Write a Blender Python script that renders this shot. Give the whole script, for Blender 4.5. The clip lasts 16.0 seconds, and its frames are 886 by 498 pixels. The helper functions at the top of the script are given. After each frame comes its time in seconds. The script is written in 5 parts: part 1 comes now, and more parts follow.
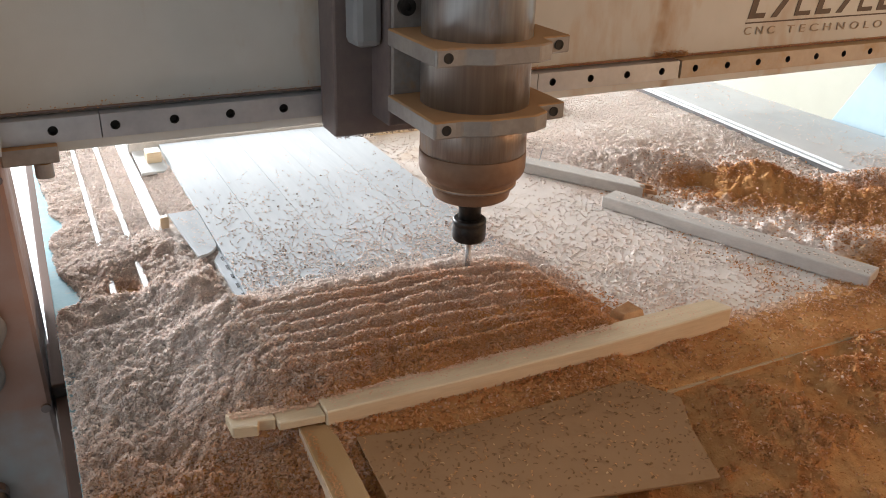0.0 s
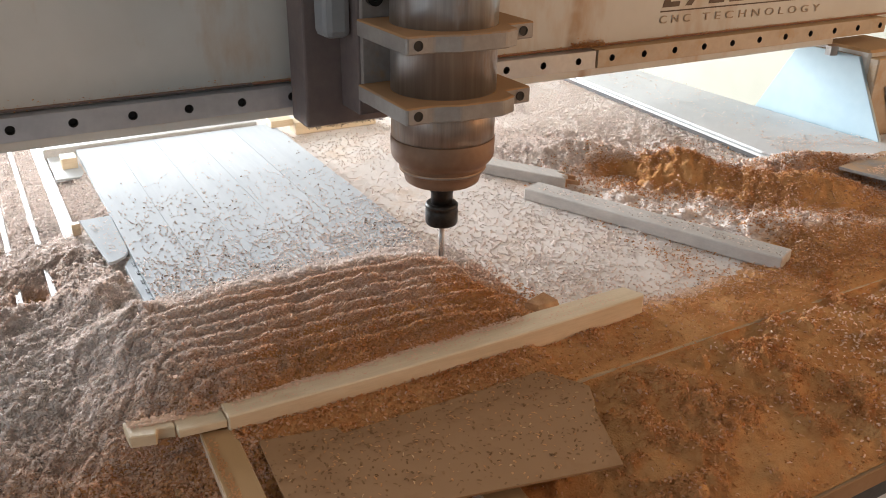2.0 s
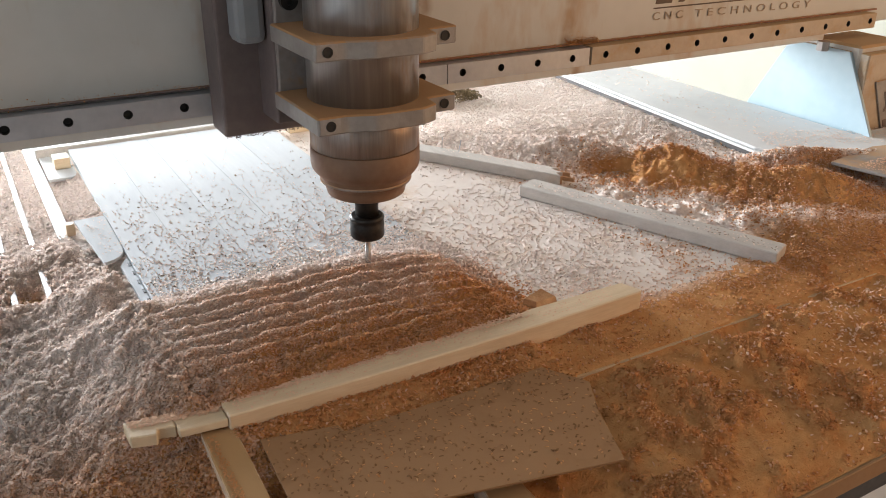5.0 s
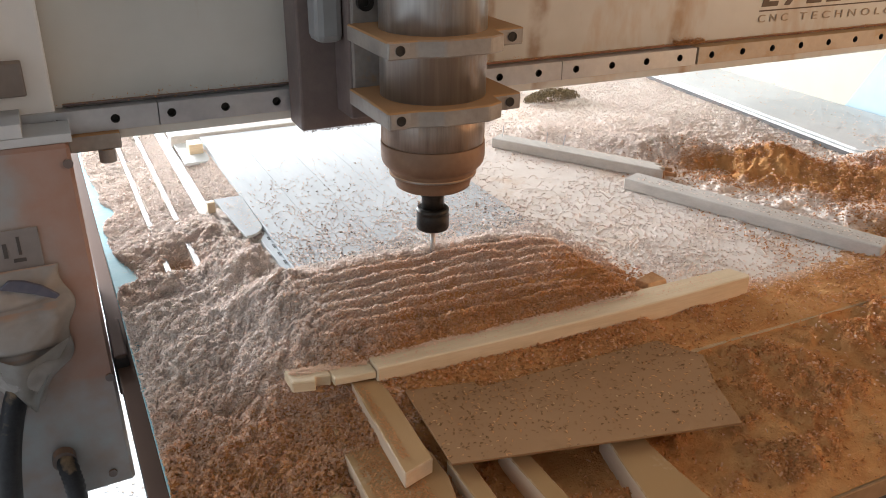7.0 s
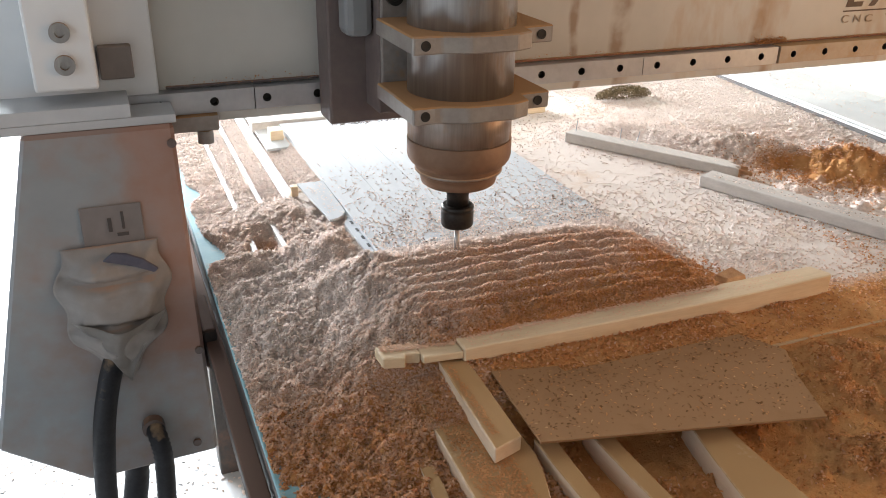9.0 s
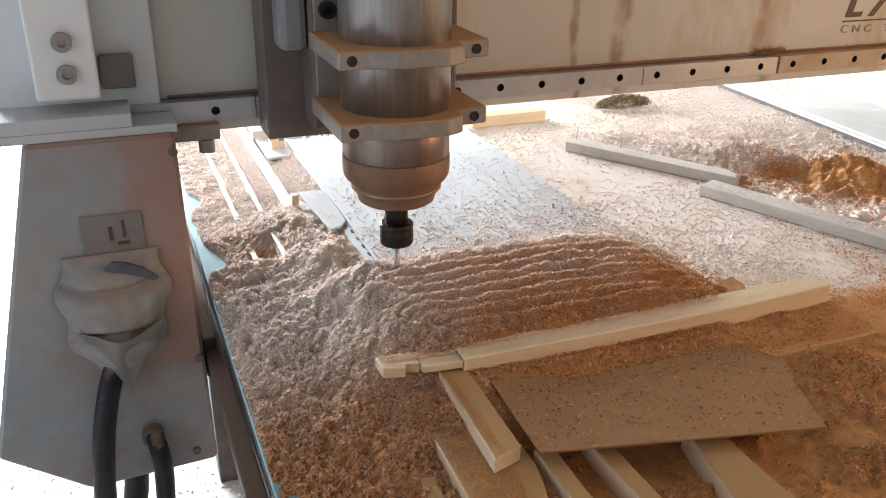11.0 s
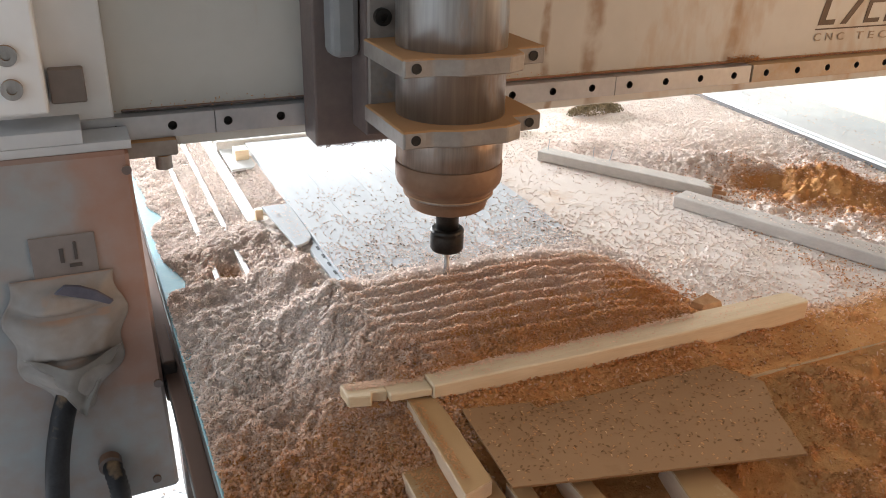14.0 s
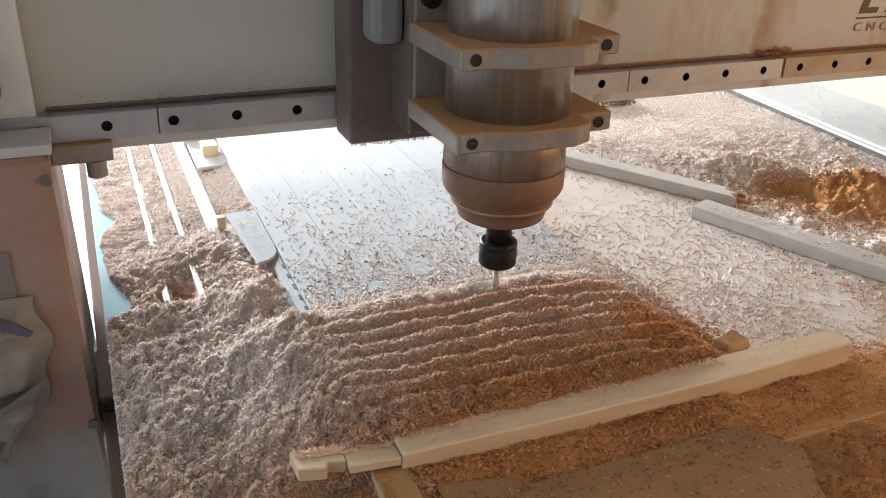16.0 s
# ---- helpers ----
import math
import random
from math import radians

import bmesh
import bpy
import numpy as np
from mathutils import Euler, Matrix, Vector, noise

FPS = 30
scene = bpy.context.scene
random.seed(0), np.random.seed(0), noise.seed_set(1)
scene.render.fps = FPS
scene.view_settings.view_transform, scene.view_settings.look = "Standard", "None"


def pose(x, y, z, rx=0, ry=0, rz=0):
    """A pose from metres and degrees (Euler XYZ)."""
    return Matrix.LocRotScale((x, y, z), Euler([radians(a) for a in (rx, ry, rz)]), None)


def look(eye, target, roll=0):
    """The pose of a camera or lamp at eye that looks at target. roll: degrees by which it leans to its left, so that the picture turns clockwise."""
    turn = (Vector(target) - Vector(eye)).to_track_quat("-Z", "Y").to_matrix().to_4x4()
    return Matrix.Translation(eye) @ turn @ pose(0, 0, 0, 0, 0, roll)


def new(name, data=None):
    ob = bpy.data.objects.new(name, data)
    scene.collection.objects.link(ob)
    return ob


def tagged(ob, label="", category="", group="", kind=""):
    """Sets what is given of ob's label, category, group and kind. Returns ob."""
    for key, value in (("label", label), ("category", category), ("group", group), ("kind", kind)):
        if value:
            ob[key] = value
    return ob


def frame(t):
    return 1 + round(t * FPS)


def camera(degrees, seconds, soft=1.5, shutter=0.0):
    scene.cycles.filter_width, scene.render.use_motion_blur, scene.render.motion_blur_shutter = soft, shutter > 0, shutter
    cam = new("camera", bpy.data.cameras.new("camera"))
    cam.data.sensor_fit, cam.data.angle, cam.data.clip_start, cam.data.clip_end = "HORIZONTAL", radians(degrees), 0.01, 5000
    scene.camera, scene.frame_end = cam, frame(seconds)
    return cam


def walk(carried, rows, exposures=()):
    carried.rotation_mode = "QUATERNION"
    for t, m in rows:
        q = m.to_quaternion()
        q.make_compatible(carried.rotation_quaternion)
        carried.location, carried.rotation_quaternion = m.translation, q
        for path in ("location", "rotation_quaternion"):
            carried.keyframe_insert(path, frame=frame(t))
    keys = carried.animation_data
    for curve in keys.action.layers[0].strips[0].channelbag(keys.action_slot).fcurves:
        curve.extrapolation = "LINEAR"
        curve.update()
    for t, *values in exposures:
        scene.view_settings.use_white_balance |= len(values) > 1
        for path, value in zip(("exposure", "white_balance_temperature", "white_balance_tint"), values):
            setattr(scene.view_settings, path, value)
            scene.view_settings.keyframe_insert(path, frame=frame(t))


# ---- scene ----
cam = camera(55.3, 16.0, 0.9)
PATH = [
    (0, (-0.136, -0.215, 0.412), (0.684, 1.407, -0.423), 1.6),
    (0.5, (-0.127, -0.219, 0.411), (0.712, 1.395, -0.419), 1.1),
    (1, (-0.114, -0.224, 0.412), (0.758, 1.373, -0.418), 1.0),
    (1.5, (-0.102, -0.228, 0.409), (0.786, 1.355, -0.431), 0.6),
    (2, (-0.088, -0.233, 0.409), (0.814, 1.342, -0.431), 0.8),
    (2.5, (-0.08, -0.236, 0.409), (0.864, 1.317, -0.425), 1.1),
    (3, (-0.079, -0.234, 0.408), (0.869, 1.314, -0.431), 0.9),
    (5.5, (-0.112, -0.229, 0.408), (0.787, 1.344, -0.439), 0.5),
    (6, (-0.135, -0.24, 0.411), (0.719, 1.362, -0.429), 0.4),
    (6.5, (-0.158, -0.257, 0.413), (0.663, 1.368, -0.414), 0.1),
    (7, (-0.186, -0.267, 0.41), (0.602, 1.372, -0.421), 0.4),
    (7.5, (-0.207, -0.266, 0.411), (0.535, 1.392, -0.427), 0.6),
    (8, (-0.217, -0.27, 0.409), (0.493, 1.403, -0.427), 0.8),
    (8.5, (-0.223, -0.272, 0.408), (0.474, 1.409, -0.423), 0.8),
    (9, (-0.233, -0.274, 0.408), (0.453, 1.408, -0.43), 0.9),
    (11.5, (-0.233, -0.275, 0.411), (0.455, 1.415, -0.409), 1.1),
    (12, (-0.229, -0.278, 0.409), (0.459, 1.408, -0.417), 1.5),
    (12.5, (-0.222, -0.28, 0.411), (0.494, 1.397, -0.411), 1.5),
    (13, (-0.222, -0.276, 0.411), (0.505, 1.399, -0.405), 1.3),
    (13.5, (-0.219, -0.263, 0.413), (0.516, 1.409, -0.4), 1.2),
    (14, (-0.213, -0.242, 0.415), (0.531, 1.424, -0.404), 1.3),
    (14.5, (-0.197, -0.216, 0.411), (0.526, 1.454, -0.418), 1.4),
    (15, (-0.171, -0.176, 0.41), (0.537, 1.5, -0.422), 1.7),
    (15.5, (-0.147, -0.147, 0.403), (0.578, 1.517, -0.438), 1.5),
    (16, (-0.134, -0.118, 0.399), (0.592, 1.534, -0.465), 1.9),
]
walk(cam, [(t, look(eye, target, roll)) for t, eye, target, roll in PATH],
     [(0.0, 0.0), (3.0, 0.05), (6.0, 0.05), (8.0, 0.27), (12.5, 0.28), (15.0, 0.25), (16.0, 0.08)])

# ---- world and large lights ----
world = bpy.data.worlds.new("sky")
scene.world = world
world.use_nodes = True
wn = world.node_tree
sky = wn.nodes.new("ShaderNodeTexSky")
sky.sky_type, sky.sun_disc = "NISHITA", False
sky.sun_elevation, sky.sun_rotation = radians(50), radians(20)
wn.links.new(sky.outputs[0], wn.nodes["Background"].inputs[0])
wn.nodes["Background"].inputs[1].default_value = 0.12


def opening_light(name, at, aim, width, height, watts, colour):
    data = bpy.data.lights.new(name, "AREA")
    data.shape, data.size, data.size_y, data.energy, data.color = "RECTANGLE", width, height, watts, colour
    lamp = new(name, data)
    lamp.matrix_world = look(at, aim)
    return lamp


opening_light("daylight_in_back_doorway", (-0.8, 4.4, 0.70), (0.1, 0.8, 0.0), 2.3, 1.8, 640, (0.86, 0.93, 1.0))
opening_light("daylight_in_side_doorway", (-2.75, -0.6, 0.75), (-0.2, 0.7, 0.25), 1.7, 1.9, 16, (0.78, 0.89, 1.0))
# Added warm fill lamp at the right front; no real source stands there.
opening_light("warm_fill_east", (2.45, -0.9, 0.55), (0.8, 0.5, 0.0), 1.2, 1.0, 23, (1.0, 0.55, 0.25))


# ---- materials ----
def material(name, first, second, scale, rough, metal=0.0, bump=0.0, bump_scale=400.0, stretch=(1, 1, 1), low=0.35, high=0.65,
             rough2=None, dust=None, dust_amount=0.0, dust_scale=9.0, per_object=0.0, per_island=0.0, specular=0.5, dust_stretch=(1, 1, 1), coarse_tint=None, glow_through=0.0, stain=None, drips=(), blend_range=(0.55, 1.05)):
    """Two colours mixed by noise at two scales, fine bump, and settled dust (more on faces that look up)."""
    m = bpy.data.materials.new(name)
    m.use_nodes = True
    n, l = m.node_tree.nodes, m.node_tree.links
    b = n["Principled BSDF"]
    co = n.new("ShaderNodeTexCoord")
    mp = n.new("ShaderNodeMapping")
    mp.inputs["Scale"].default_value = stretch
    l.new(co.outputs["Object"], mp.inputs[0])

    def tex(s, detail=5.0, src=mp):
        t = n.new("ShaderNodeTexNoise")
        t.inputs["Scale"].default_value, t.inputs["Detail"].default_value = s, detail
        l.new(src.outputs[0], t.inputs["Vector"])
        return t.outputs["Fac"]

    def ramp(value, a, c):
        r = n.new("ShaderNodeMapRange")
        r.inputs["From Min"].default_value, r.inputs["From Max"].default_value = a, c
        l.new(value, r.inputs["Value"])
        return r.outputs["Result"]

    def blend(f, a, c):
        x = n.new("ShaderNodeMix")
        x.data_type = "RGBA"
        for socket, v in ((x.inputs["Factor"], f), (x.inputs["A"], a), (x.inputs["B"], c)):
            if isinstance(v, (tuple, float)):
                socket.default_value = v if isinstance(v, float) else (*v, 1)
            else:
                l.new(v, socket)
        return x.outputs["Result"]

    def maths(op, a, c):
        x = n.new("ShaderNodeMath")
        x.operation = op
        for socket, v in zip(x.inputs, (a, c)):
            if isinstance(v, float):
                socket.default_value = v
            else:
                l.new(v, socket)
        return x.outputs[0]

    f = maths("ADD", maths("MULTIPLY", tex(scale), 0.65), maths("MULTIPLY", tex(scale * 6.3), 0.35))
    colour = blend(ramp(f, low, high), first, second)
    if coarse_tint:
        at = n.new("ShaderNodeAttribute")
        at.attribute_name = "coarse_tint"
        pale = blend(ramp(tex(scale * 12), 0.35, 0.65), coarse_tint[0], coarse_tint[1])
        colour = blend(ramp(maths("ADD", at.outputs["Fac"], maths("MULTIPLY", tex(scale * 1.7), 0.6)), *blend_range), colour, pale)
    if per_object or per_island:
        src = n.new("ShaderNodeObjectInfo").outputs["Random"] if per_object else n.new("ShaderNodeNewGeometry").outputs["Random Per Island"]
        hsv = n.new("ShaderNodeHueSaturation")
        k = per_object or per_island
        r = n.new("ShaderNodeMapRange")
        r.inputs["To Min"].default_value, r.inputs["To Max"].default_value = 1 - k, 1 + k
        l.new(src, r.inputs["Value"])
        l.new(r.outputs["Result"], hsv.inputs["Value"])
        l.new(colour, hsv.inputs["Color"])
        colour = hsv.outputs["Color"]
    for middle, half in drips:
        pos = n.new("ShaderNodeSeparateXYZ")
        l.new(co.outputs["Object"], pos.inputs[0])
        wander = maths("MULTIPLY", maths("SUBTRACT", tex(9.0), 0.5), 0.05)
        off = maths("ABSOLUTE", maths("SUBTRACT", maths("ADD", pos.outputs["X"], wander), middle), 0.0)
        run = maths("MULTIPLY", ramp(off, half, half * 0.35), ramp(tex(28.0), 0.30, 0.60))
        colour = blend(maths("MULTIPLY", run, 0.7), colour, (0.24, 0.125, 0.055))
    roughness = None
    if dust:
        dm = n.new("ShaderNodeMapping")
        dm.inputs["Scale"].default_value = dust_stretch
        l.new(co.outputs["Object"], dm.inputs[0])
        geo = n.new("ShaderNodeNewGeometry")
        sep = n.new("ShaderNodeSeparateXYZ")
        l.new(geo.outputs["Normal"], sep.inputs[0])
        up = maths("MULTIPLY", ramp(sep.outputs["Z"], 0.3, 0.9), 0.5)
        d = maths("ADD", maths("ADD", maths("MULTIPLY", tex(dust_scale, 6.0, dm), 0.75), maths("MULTIPLY", tex(dust_scale * 9, 4.0, dm), 0.25)), up)
        f2 = ramp(d, 0.72 - dust_amount * 0.5, 0.92 - dust_amount * 0.5)
        colour = blend(f2, colour, dust)
        x = n.new("ShaderNodeMix")
        x.inputs["A"].default_value, x.inputs["B"].default_value = rough, 0.95
        l.new(f2, x.inputs["Factor"])
        roughness = x.outputs["Result"]
        if metal:
            y = n.new("ShaderNodeMix")
            y.inputs["A"].default_value, y.inputs["B"].default_value = metal, 0.0
            l.new(f2, y.inputs["Factor"])
            l.new(y.outputs["Result"], b.inputs["Metallic"])
    if stain:
        pos = n.new("ShaderNodeSeparateXYZ")
        l.new(co.outputs["Object"], pos.inputs[0])
        worn = ramp(maths("ADD", pos.outputs["X"], maths("MULTIPLY", tex(14.0), 0.10)), stain[0] + 0.05, stain[1] + 0.05)
        above = ramp(maths("ADD", pos.outputs["Z"], maths("MULTIPLY", tex(30.0), 0.03)), -0.246, -0.238)
        colour = blend(maths("MULTIPLY", maths("MULTIPLY", worn, above), 0.6), colour, stain[2])
    l.new(colour, b.inputs["Base Color"])
    if not (dust and metal):
        b.inputs["Metallic"].default_value = metal
    b.inputs["Specular IOR Level"].default_value = specular
    if roughness:
        l.new(roughness, b.inputs["Roughness"])
    elif rough2 is not None:
        rr = n.new("ShaderNodeMapRange")
        rr.inputs["To Min"].default_value, rr.inputs["To Max"].default_value = rough, rough2
        l.new(tex(scale * 3), rr.inputs["Value"])
        l.new(rr.outputs["Result"], b.inputs["Roughness"])
    else:
        b.inputs["Roughness"].default_value = rough
    if bump:
        bp = n.new("ShaderNodeBump")
        bp.inputs["Strength"].default_value, bp.inputs["Distance"].default_value = bump, 0.002
        l.new(tex(bump_scale, 3.0), bp.inputs["Height"])
        l.new(bp.outputs[0], b.inputs["Normal"])
    if glow_through:
        tr = n.new("ShaderNodeBsdfTranslucent")
        l.new(colour, tr.inputs["Color"])
        mx = n.new("ShaderNodeMixShader")
        mx.inputs[0].default_value = glow_through
        l.new(b.outputs[0], mx.inputs[1])
        l.new(tr.outputs[0], mx.inputs[2])
        l.new(mx.outputs[0], n["Material Output"].inputs["Surface"])
    return m


DUST = (0.42, 0.24, 0.11)
M_DUST = material("fine_sawdust", (0.50, 0.22, 0.076), (0.64, 0.345, 0.145), 22, 0.95, bump=0.9, bump_scale=500, specular=0.1, coarse_tint=((0.68, 0.565, 0.495), (0.80, 0.695, 0.625)))
M_SHAVE = material("wood_shavings", (0.58, 0.26, 0.098), (0.69, 0.36, 0.16), 40, 0.9, per_island=0.07, specular=0.04, glow_through=0.28,
                   coarse_tint=((0.80, 0.675, 0.60), (0.88, 0.77, 0.705)), blend_range=(0.25, 1.25))
M_CHIP = material("pale_wood_shavings", (0.72, 0.585, 0.505), (0.84, 0.71, 0.625), 40, 0.85, per_island=0.08, specular=0.08)
# A lighter copy of the pale shavings.
M_PALECHIP = material("very_pale_wood_shavings", (0.78, 0.655, 0.58), (0.89, 0.765, 0.695), 40, 0.85, per_island=0.09, specular=0.08)
M_TANCHIP = material("tan_wood_shavings", (0.72, 0.455, 0.305), (0.86, 0.595, 0.43), 40, 0.85, per_island=0.07, specular=0.08)
M_ORANGECHIP = material("orange_wood_shavings", (0.48, 0.22, 0.088), (0.64, 0.335, 0.155), 40, 0.9, per_island=0.10, specular=0.08)
M_DULLCHIP = material("dull_tan_wood_shavings", (0.52, 0.30, 0.15), (0.66, 0.42, 0.23), 40, 0.9, per_island=0.08, specular=0.05)
# Grey-brown copy of the shavings: the shade of backlit flecks put into the colour.
M_SHADECHIP = material("shade_darkened_wood_shavings", (0.25, 0.195, 0.155), (0.36, 0.285, 0.23), 40, 0.85, per_island=0.2, specular=0.1)
M_SHEETCHIP = material("umber_wood_shavings", (0.215, 0.112, 0.052), (0.33, 0.185, 0.092), 40, 0.9, per_island=0.2, specular=0.03)
M_DARKCHIP = material("dark_shavings", (0.15, 0.115, 0.065), (0.27, 0.20, 0.115), 60, 0.9, per_island=0.4, specular=0.2)
M_MDF = material("bare_fibreboard", (0.55, 0.42, 0.28), (0.64, 0.50, 0.35), 14, 0.6, bump=0.15, bump_scale=900, dust=(0.50, 0.32, 0.17), dust_amount=0.1)
M_PALEBOARD = material("pale_spoilboard", (0.70, 0.605, 0.54), (0.78, 0.69, 0.625), 12, 0.6, specular=0.1, bump=0.1, bump_scale=900, dust=(0.64, 0.48, 0.36), dust_amount=-0.6, dust_scale=14)
M_BROWNBOARD = material("brown_hardboard", (0.27, 0.135, 0.06), (0.34, 0.185, 0.088), 18, 0.7, specular=0.15, bump=0.1, bump_scale=1200, dust=(0.36, 0.20, 0.10), dust_amount=-0.1, dust_scale=20)
M_PINE = material("planed_pine", (0.64, 0.48, 0.30), (0.75, 0.59, 0.40), 10, 0.5, stretch=(1, 9, 9), bump=0.12, bump_scale=300, per_object=0.06)
M_SPLINTER = material("torn_wood", (0.48, 0.25, 0.12), (0.62, 0.37, 0.20), 16, 0.8, stretch=(6, 6, 6), bump=0.5, bump_scale=300)
M_PINE_Y = material("planed_pine_lengthwise", (0.64, 0.465, 0.315), (0.74, 0.575, 0.42), 10, 0.5, stretch=(9, 1, 9), bump=0.12, bump_scale=300, per_object=0.06,
                    dust=(0.46, 0.27, 0.12), dust_amount=0.05, dust_scale=22)
M_GREYWOOD = material("grey_primed_wood", (0.48, 0.435, 0.395), (0.58, 0.53, 0.485), 14, 0.5, stretch=(7, 1, 7), bump=0.1, bump_scale=400, per_object=0.06)
M_WHITEPANEL = material("white_laminate_panel", (0.53, 0.545, 0.56), (0.61, 0.62, 0.63), 5, 0.7, rough2=0.85, specular=0.06, stretch=(6, 0.6, 1), per_object=0.045)
M_WHITESHEET = material("white_sheet", (0.58, 0.57, 0.555), (0.66, 0.65, 0.63), 4, 0.6, rough2=0.7, specular=0.2, dust=(0.58, 0.46, 0.34), dust_amount=-1.0, dust_scale=16)
M_CREAM = material("cream_machine_paint", (0.52, 0.49, 0.44), (0.58, 0.55, 0.50), 5, 0.38, drips=((0.172, 0.015), (-0.074, 0.015), (-0.146, 0.008)), bump=0.05, bump_scale=600, dust=(0.44, 0.26, 0.12), dust_amount=0.30,
                   dust_scale=6, dust_stretch=(1.2, 1, 0.42))
M_WHITEPAINT = material("white_machine_paint", (0.70, 0.71, 0.72), (0.78, 0.785, 0.79), 5, 0.4, bump=0.05, bump_scale=600, dust=(0.55, 0.47, 0.42), dust_amount=-0.35, dust_scale=6)
M_LEG = material("dusty_leg_paint", (0.235, 0.25, 0.262), (0.30, 0.315, 0.325), 5, 0.4, bump=0.05, bump_scale=600, dust=(0.28, 0.20, 0.17), dust_amount=0.62, dust_scale=5,
                 stain=(-0.738, -0.705, (0.33, 0.165, 0.11)))
M_BLUEPAINT = material("pale_blue_paint", (0.34, 0.44, 0.485), (0.40, 0.495, 0.53), 8, 0.5, dust=(0.50, 0.34, 0.2), dust_amount=0.0, dust_scale=20)
M_TEAL = material("turquoise_paint", (0.24, 0.43, 0.48), (0.31, 0.50, 0.54), 30, 0.7, specular=0.2, dust=(0.50, 0.44, 0.38), dust_amount=-0.75, dust_scale=30)
M_STEEL = material("ground_steel", (0.30, 0.285, 0.275), (0.48, 0.46, 0.44), 3.0, 0.36, metal=0.9, stretch=(15, 15, 0.8), dust=(0.36, 0.25, 0.18), dust_amount=0.34, dust_scale=2.0, dust_stretch=(14, 14, 5))
M_RAIL = material("rail_steel", (0.44, 0.45, 0.48), (0.54, 0.55, 0.57), 20, 0.32, metal=0.85, rough2=0.45)
M_DUSTRAIL = material("dusty_rail_steel", (0.40, 0.32, 0.24), (0.48, 0.39, 0.30), 20, 0.6, metal=0.3, dust=(0.44, 0.28, 0.14), dust_amount=0.4, dust_scale=24)
M_ALU = material("dusty_cast_aluminium", (0.25, 0.215, 0.195), (0.36, 0.32, 0.285), 22, 0.5, metal=0.25, dust=(0.42, 0.225, 0.10), dust_amount=0.22, dust_scale=16, bump=0.1, bump_scale=500)
M_SEAT = material("milled_cast_aluminium", (0.30, 0.265, 0.24), (0.38, 0.34, 0.31), 60, 0.5, metal=0.2)
M_BROWNPLATE = material("sawdust_caked_plate", (0.115, 0.085, 0.08), (0.17, 0.13, 0.115), 16, 0.6, metal=0.1, dust=(0.26, 0.15, 0.10), dust_amount=0.2, dust_scale=12, bump=0.1)
M_LEDGE = material("red_brown_dusty_paint", (0.22, 0.085, 0.05), (0.32, 0.15, 0.09), 30, 0.7, dust=(0.40, 0.25, 0.14), dust_amount=-0.1, dust_scale=26)
M_LEGCOVER = material("dusty_brown_grey_paint", (0.155, 0.135, 0.128), (0.21, 0.185, 0.175), 12, 0.5, dust=(0.27, 0.22, 0.19), dust_amount=0.25, dust_scale=14)
M_SHELF = material("blue_grey_paint", (0.44, 0.455, 0.475), (0.50, 0.515, 0.53), 12, 0.55)
M_SPINDLEDUST = material("sawdust_coated_steel", (0.205, 0.108, 0.062), (0.285, 0.168, 0.102), 18, 0.6, metal=0.25, bump=0.08, bump_scale=900)
M_NOSE = material("dust_filmed_steel", (0.22, 0.165, 0.135), (0.36, 0.29, 0.245), 3.0, 0.40, metal=0.7, stretch=(26, 26, 2), dust=(0.42, 0.25, 0.14), dust_amount=0.42, dust_scale=2.4, dust_stretch=(12, 12, 5))
M_PLANK = material("weathered_grey_board", (0.27, 0.245, 0.225), (0.36, 0.33, 0.305), 14, 0.6, stretch=(2, 9, 9), bump=0.15, bump_scale=300, dust=(0.50, 0.33, 0.20), dust_amount=-0.3, dust_scale=18)
M_COVER = material("dark_grey_paint", (0.20, 0.20, 0.205), (0.26, 0.26, 0.26), 8, 0.4)
M_BLACK = material("black_oxide_steel", (0.022, 0.02, 0.019), (0.05, 0.042, 0.036), 60, 0.36, metal=0.7, rough2=0.5)
# Near-black for the rail's counterbores, the sunk bolts and the strip's pegs.
M_BORE = material("near_black", (0.014, 0.012, 0.011), (0.03, 0.024, 0.02), 200, 0.6)
M_RUBBER = material("black_rubber_hose", (0.014, 0.014, 0.016), (0.028, 0.028, 0.032), 60, 0.5, specular=0.25, dust=(0.3, 0.2, 0.12), dust_amount=0.02, dust_scale=20)
M_FRAME = material("dark_steel_frame", (0.045, 0.04, 0.038), (0.08, 0.065, 0.055), 16, 0.55, dust=(0.17, 0.10, 0.072), dust_amount=0.40, dust_scale=12)
M_BAG = material("crumpled_plastic_wrap", (0.22, 0.195, 0.18), (0.30, 0.27, 0.25), 12, 0.6, dust=(0.36, 0.24, 0.18), dust_amount=-0.2, dust_scale=12, bump=0.2, bump_scale=120)
M_POCKET = material("dark_blue_plastic", (0.06, 0.058, 0.085), (0.10, 0.095, 0.12), 30, 0.5)
M_FLAP = material("cloudy_plastic_film", (0.30, 0.27, 0.245), (0.39, 0.36, 0.33), 14, 0.4, bump=0.2, bump_scale=120)
M_INK = material("brown_black_ink", (0.055, 0.03, 0.02), (0.09, 0.05, 0.03), 60, 0.5)
M_INK2 = material("faded_brown_ink", (0.30, 0.22, 0.15), (0.36, 0.27, 0.19), 60, 0.5)
M_FLOOR = material("pale_concrete_floor", (0.44, 0.44, 0.445), (0.54, 0.54, 0.54), 2.5, 0.55, bump=0.1, bump_scale=60, dust=(0.58, 0.50, 0.42), dust_amount=-0.6, dust_scale=3)
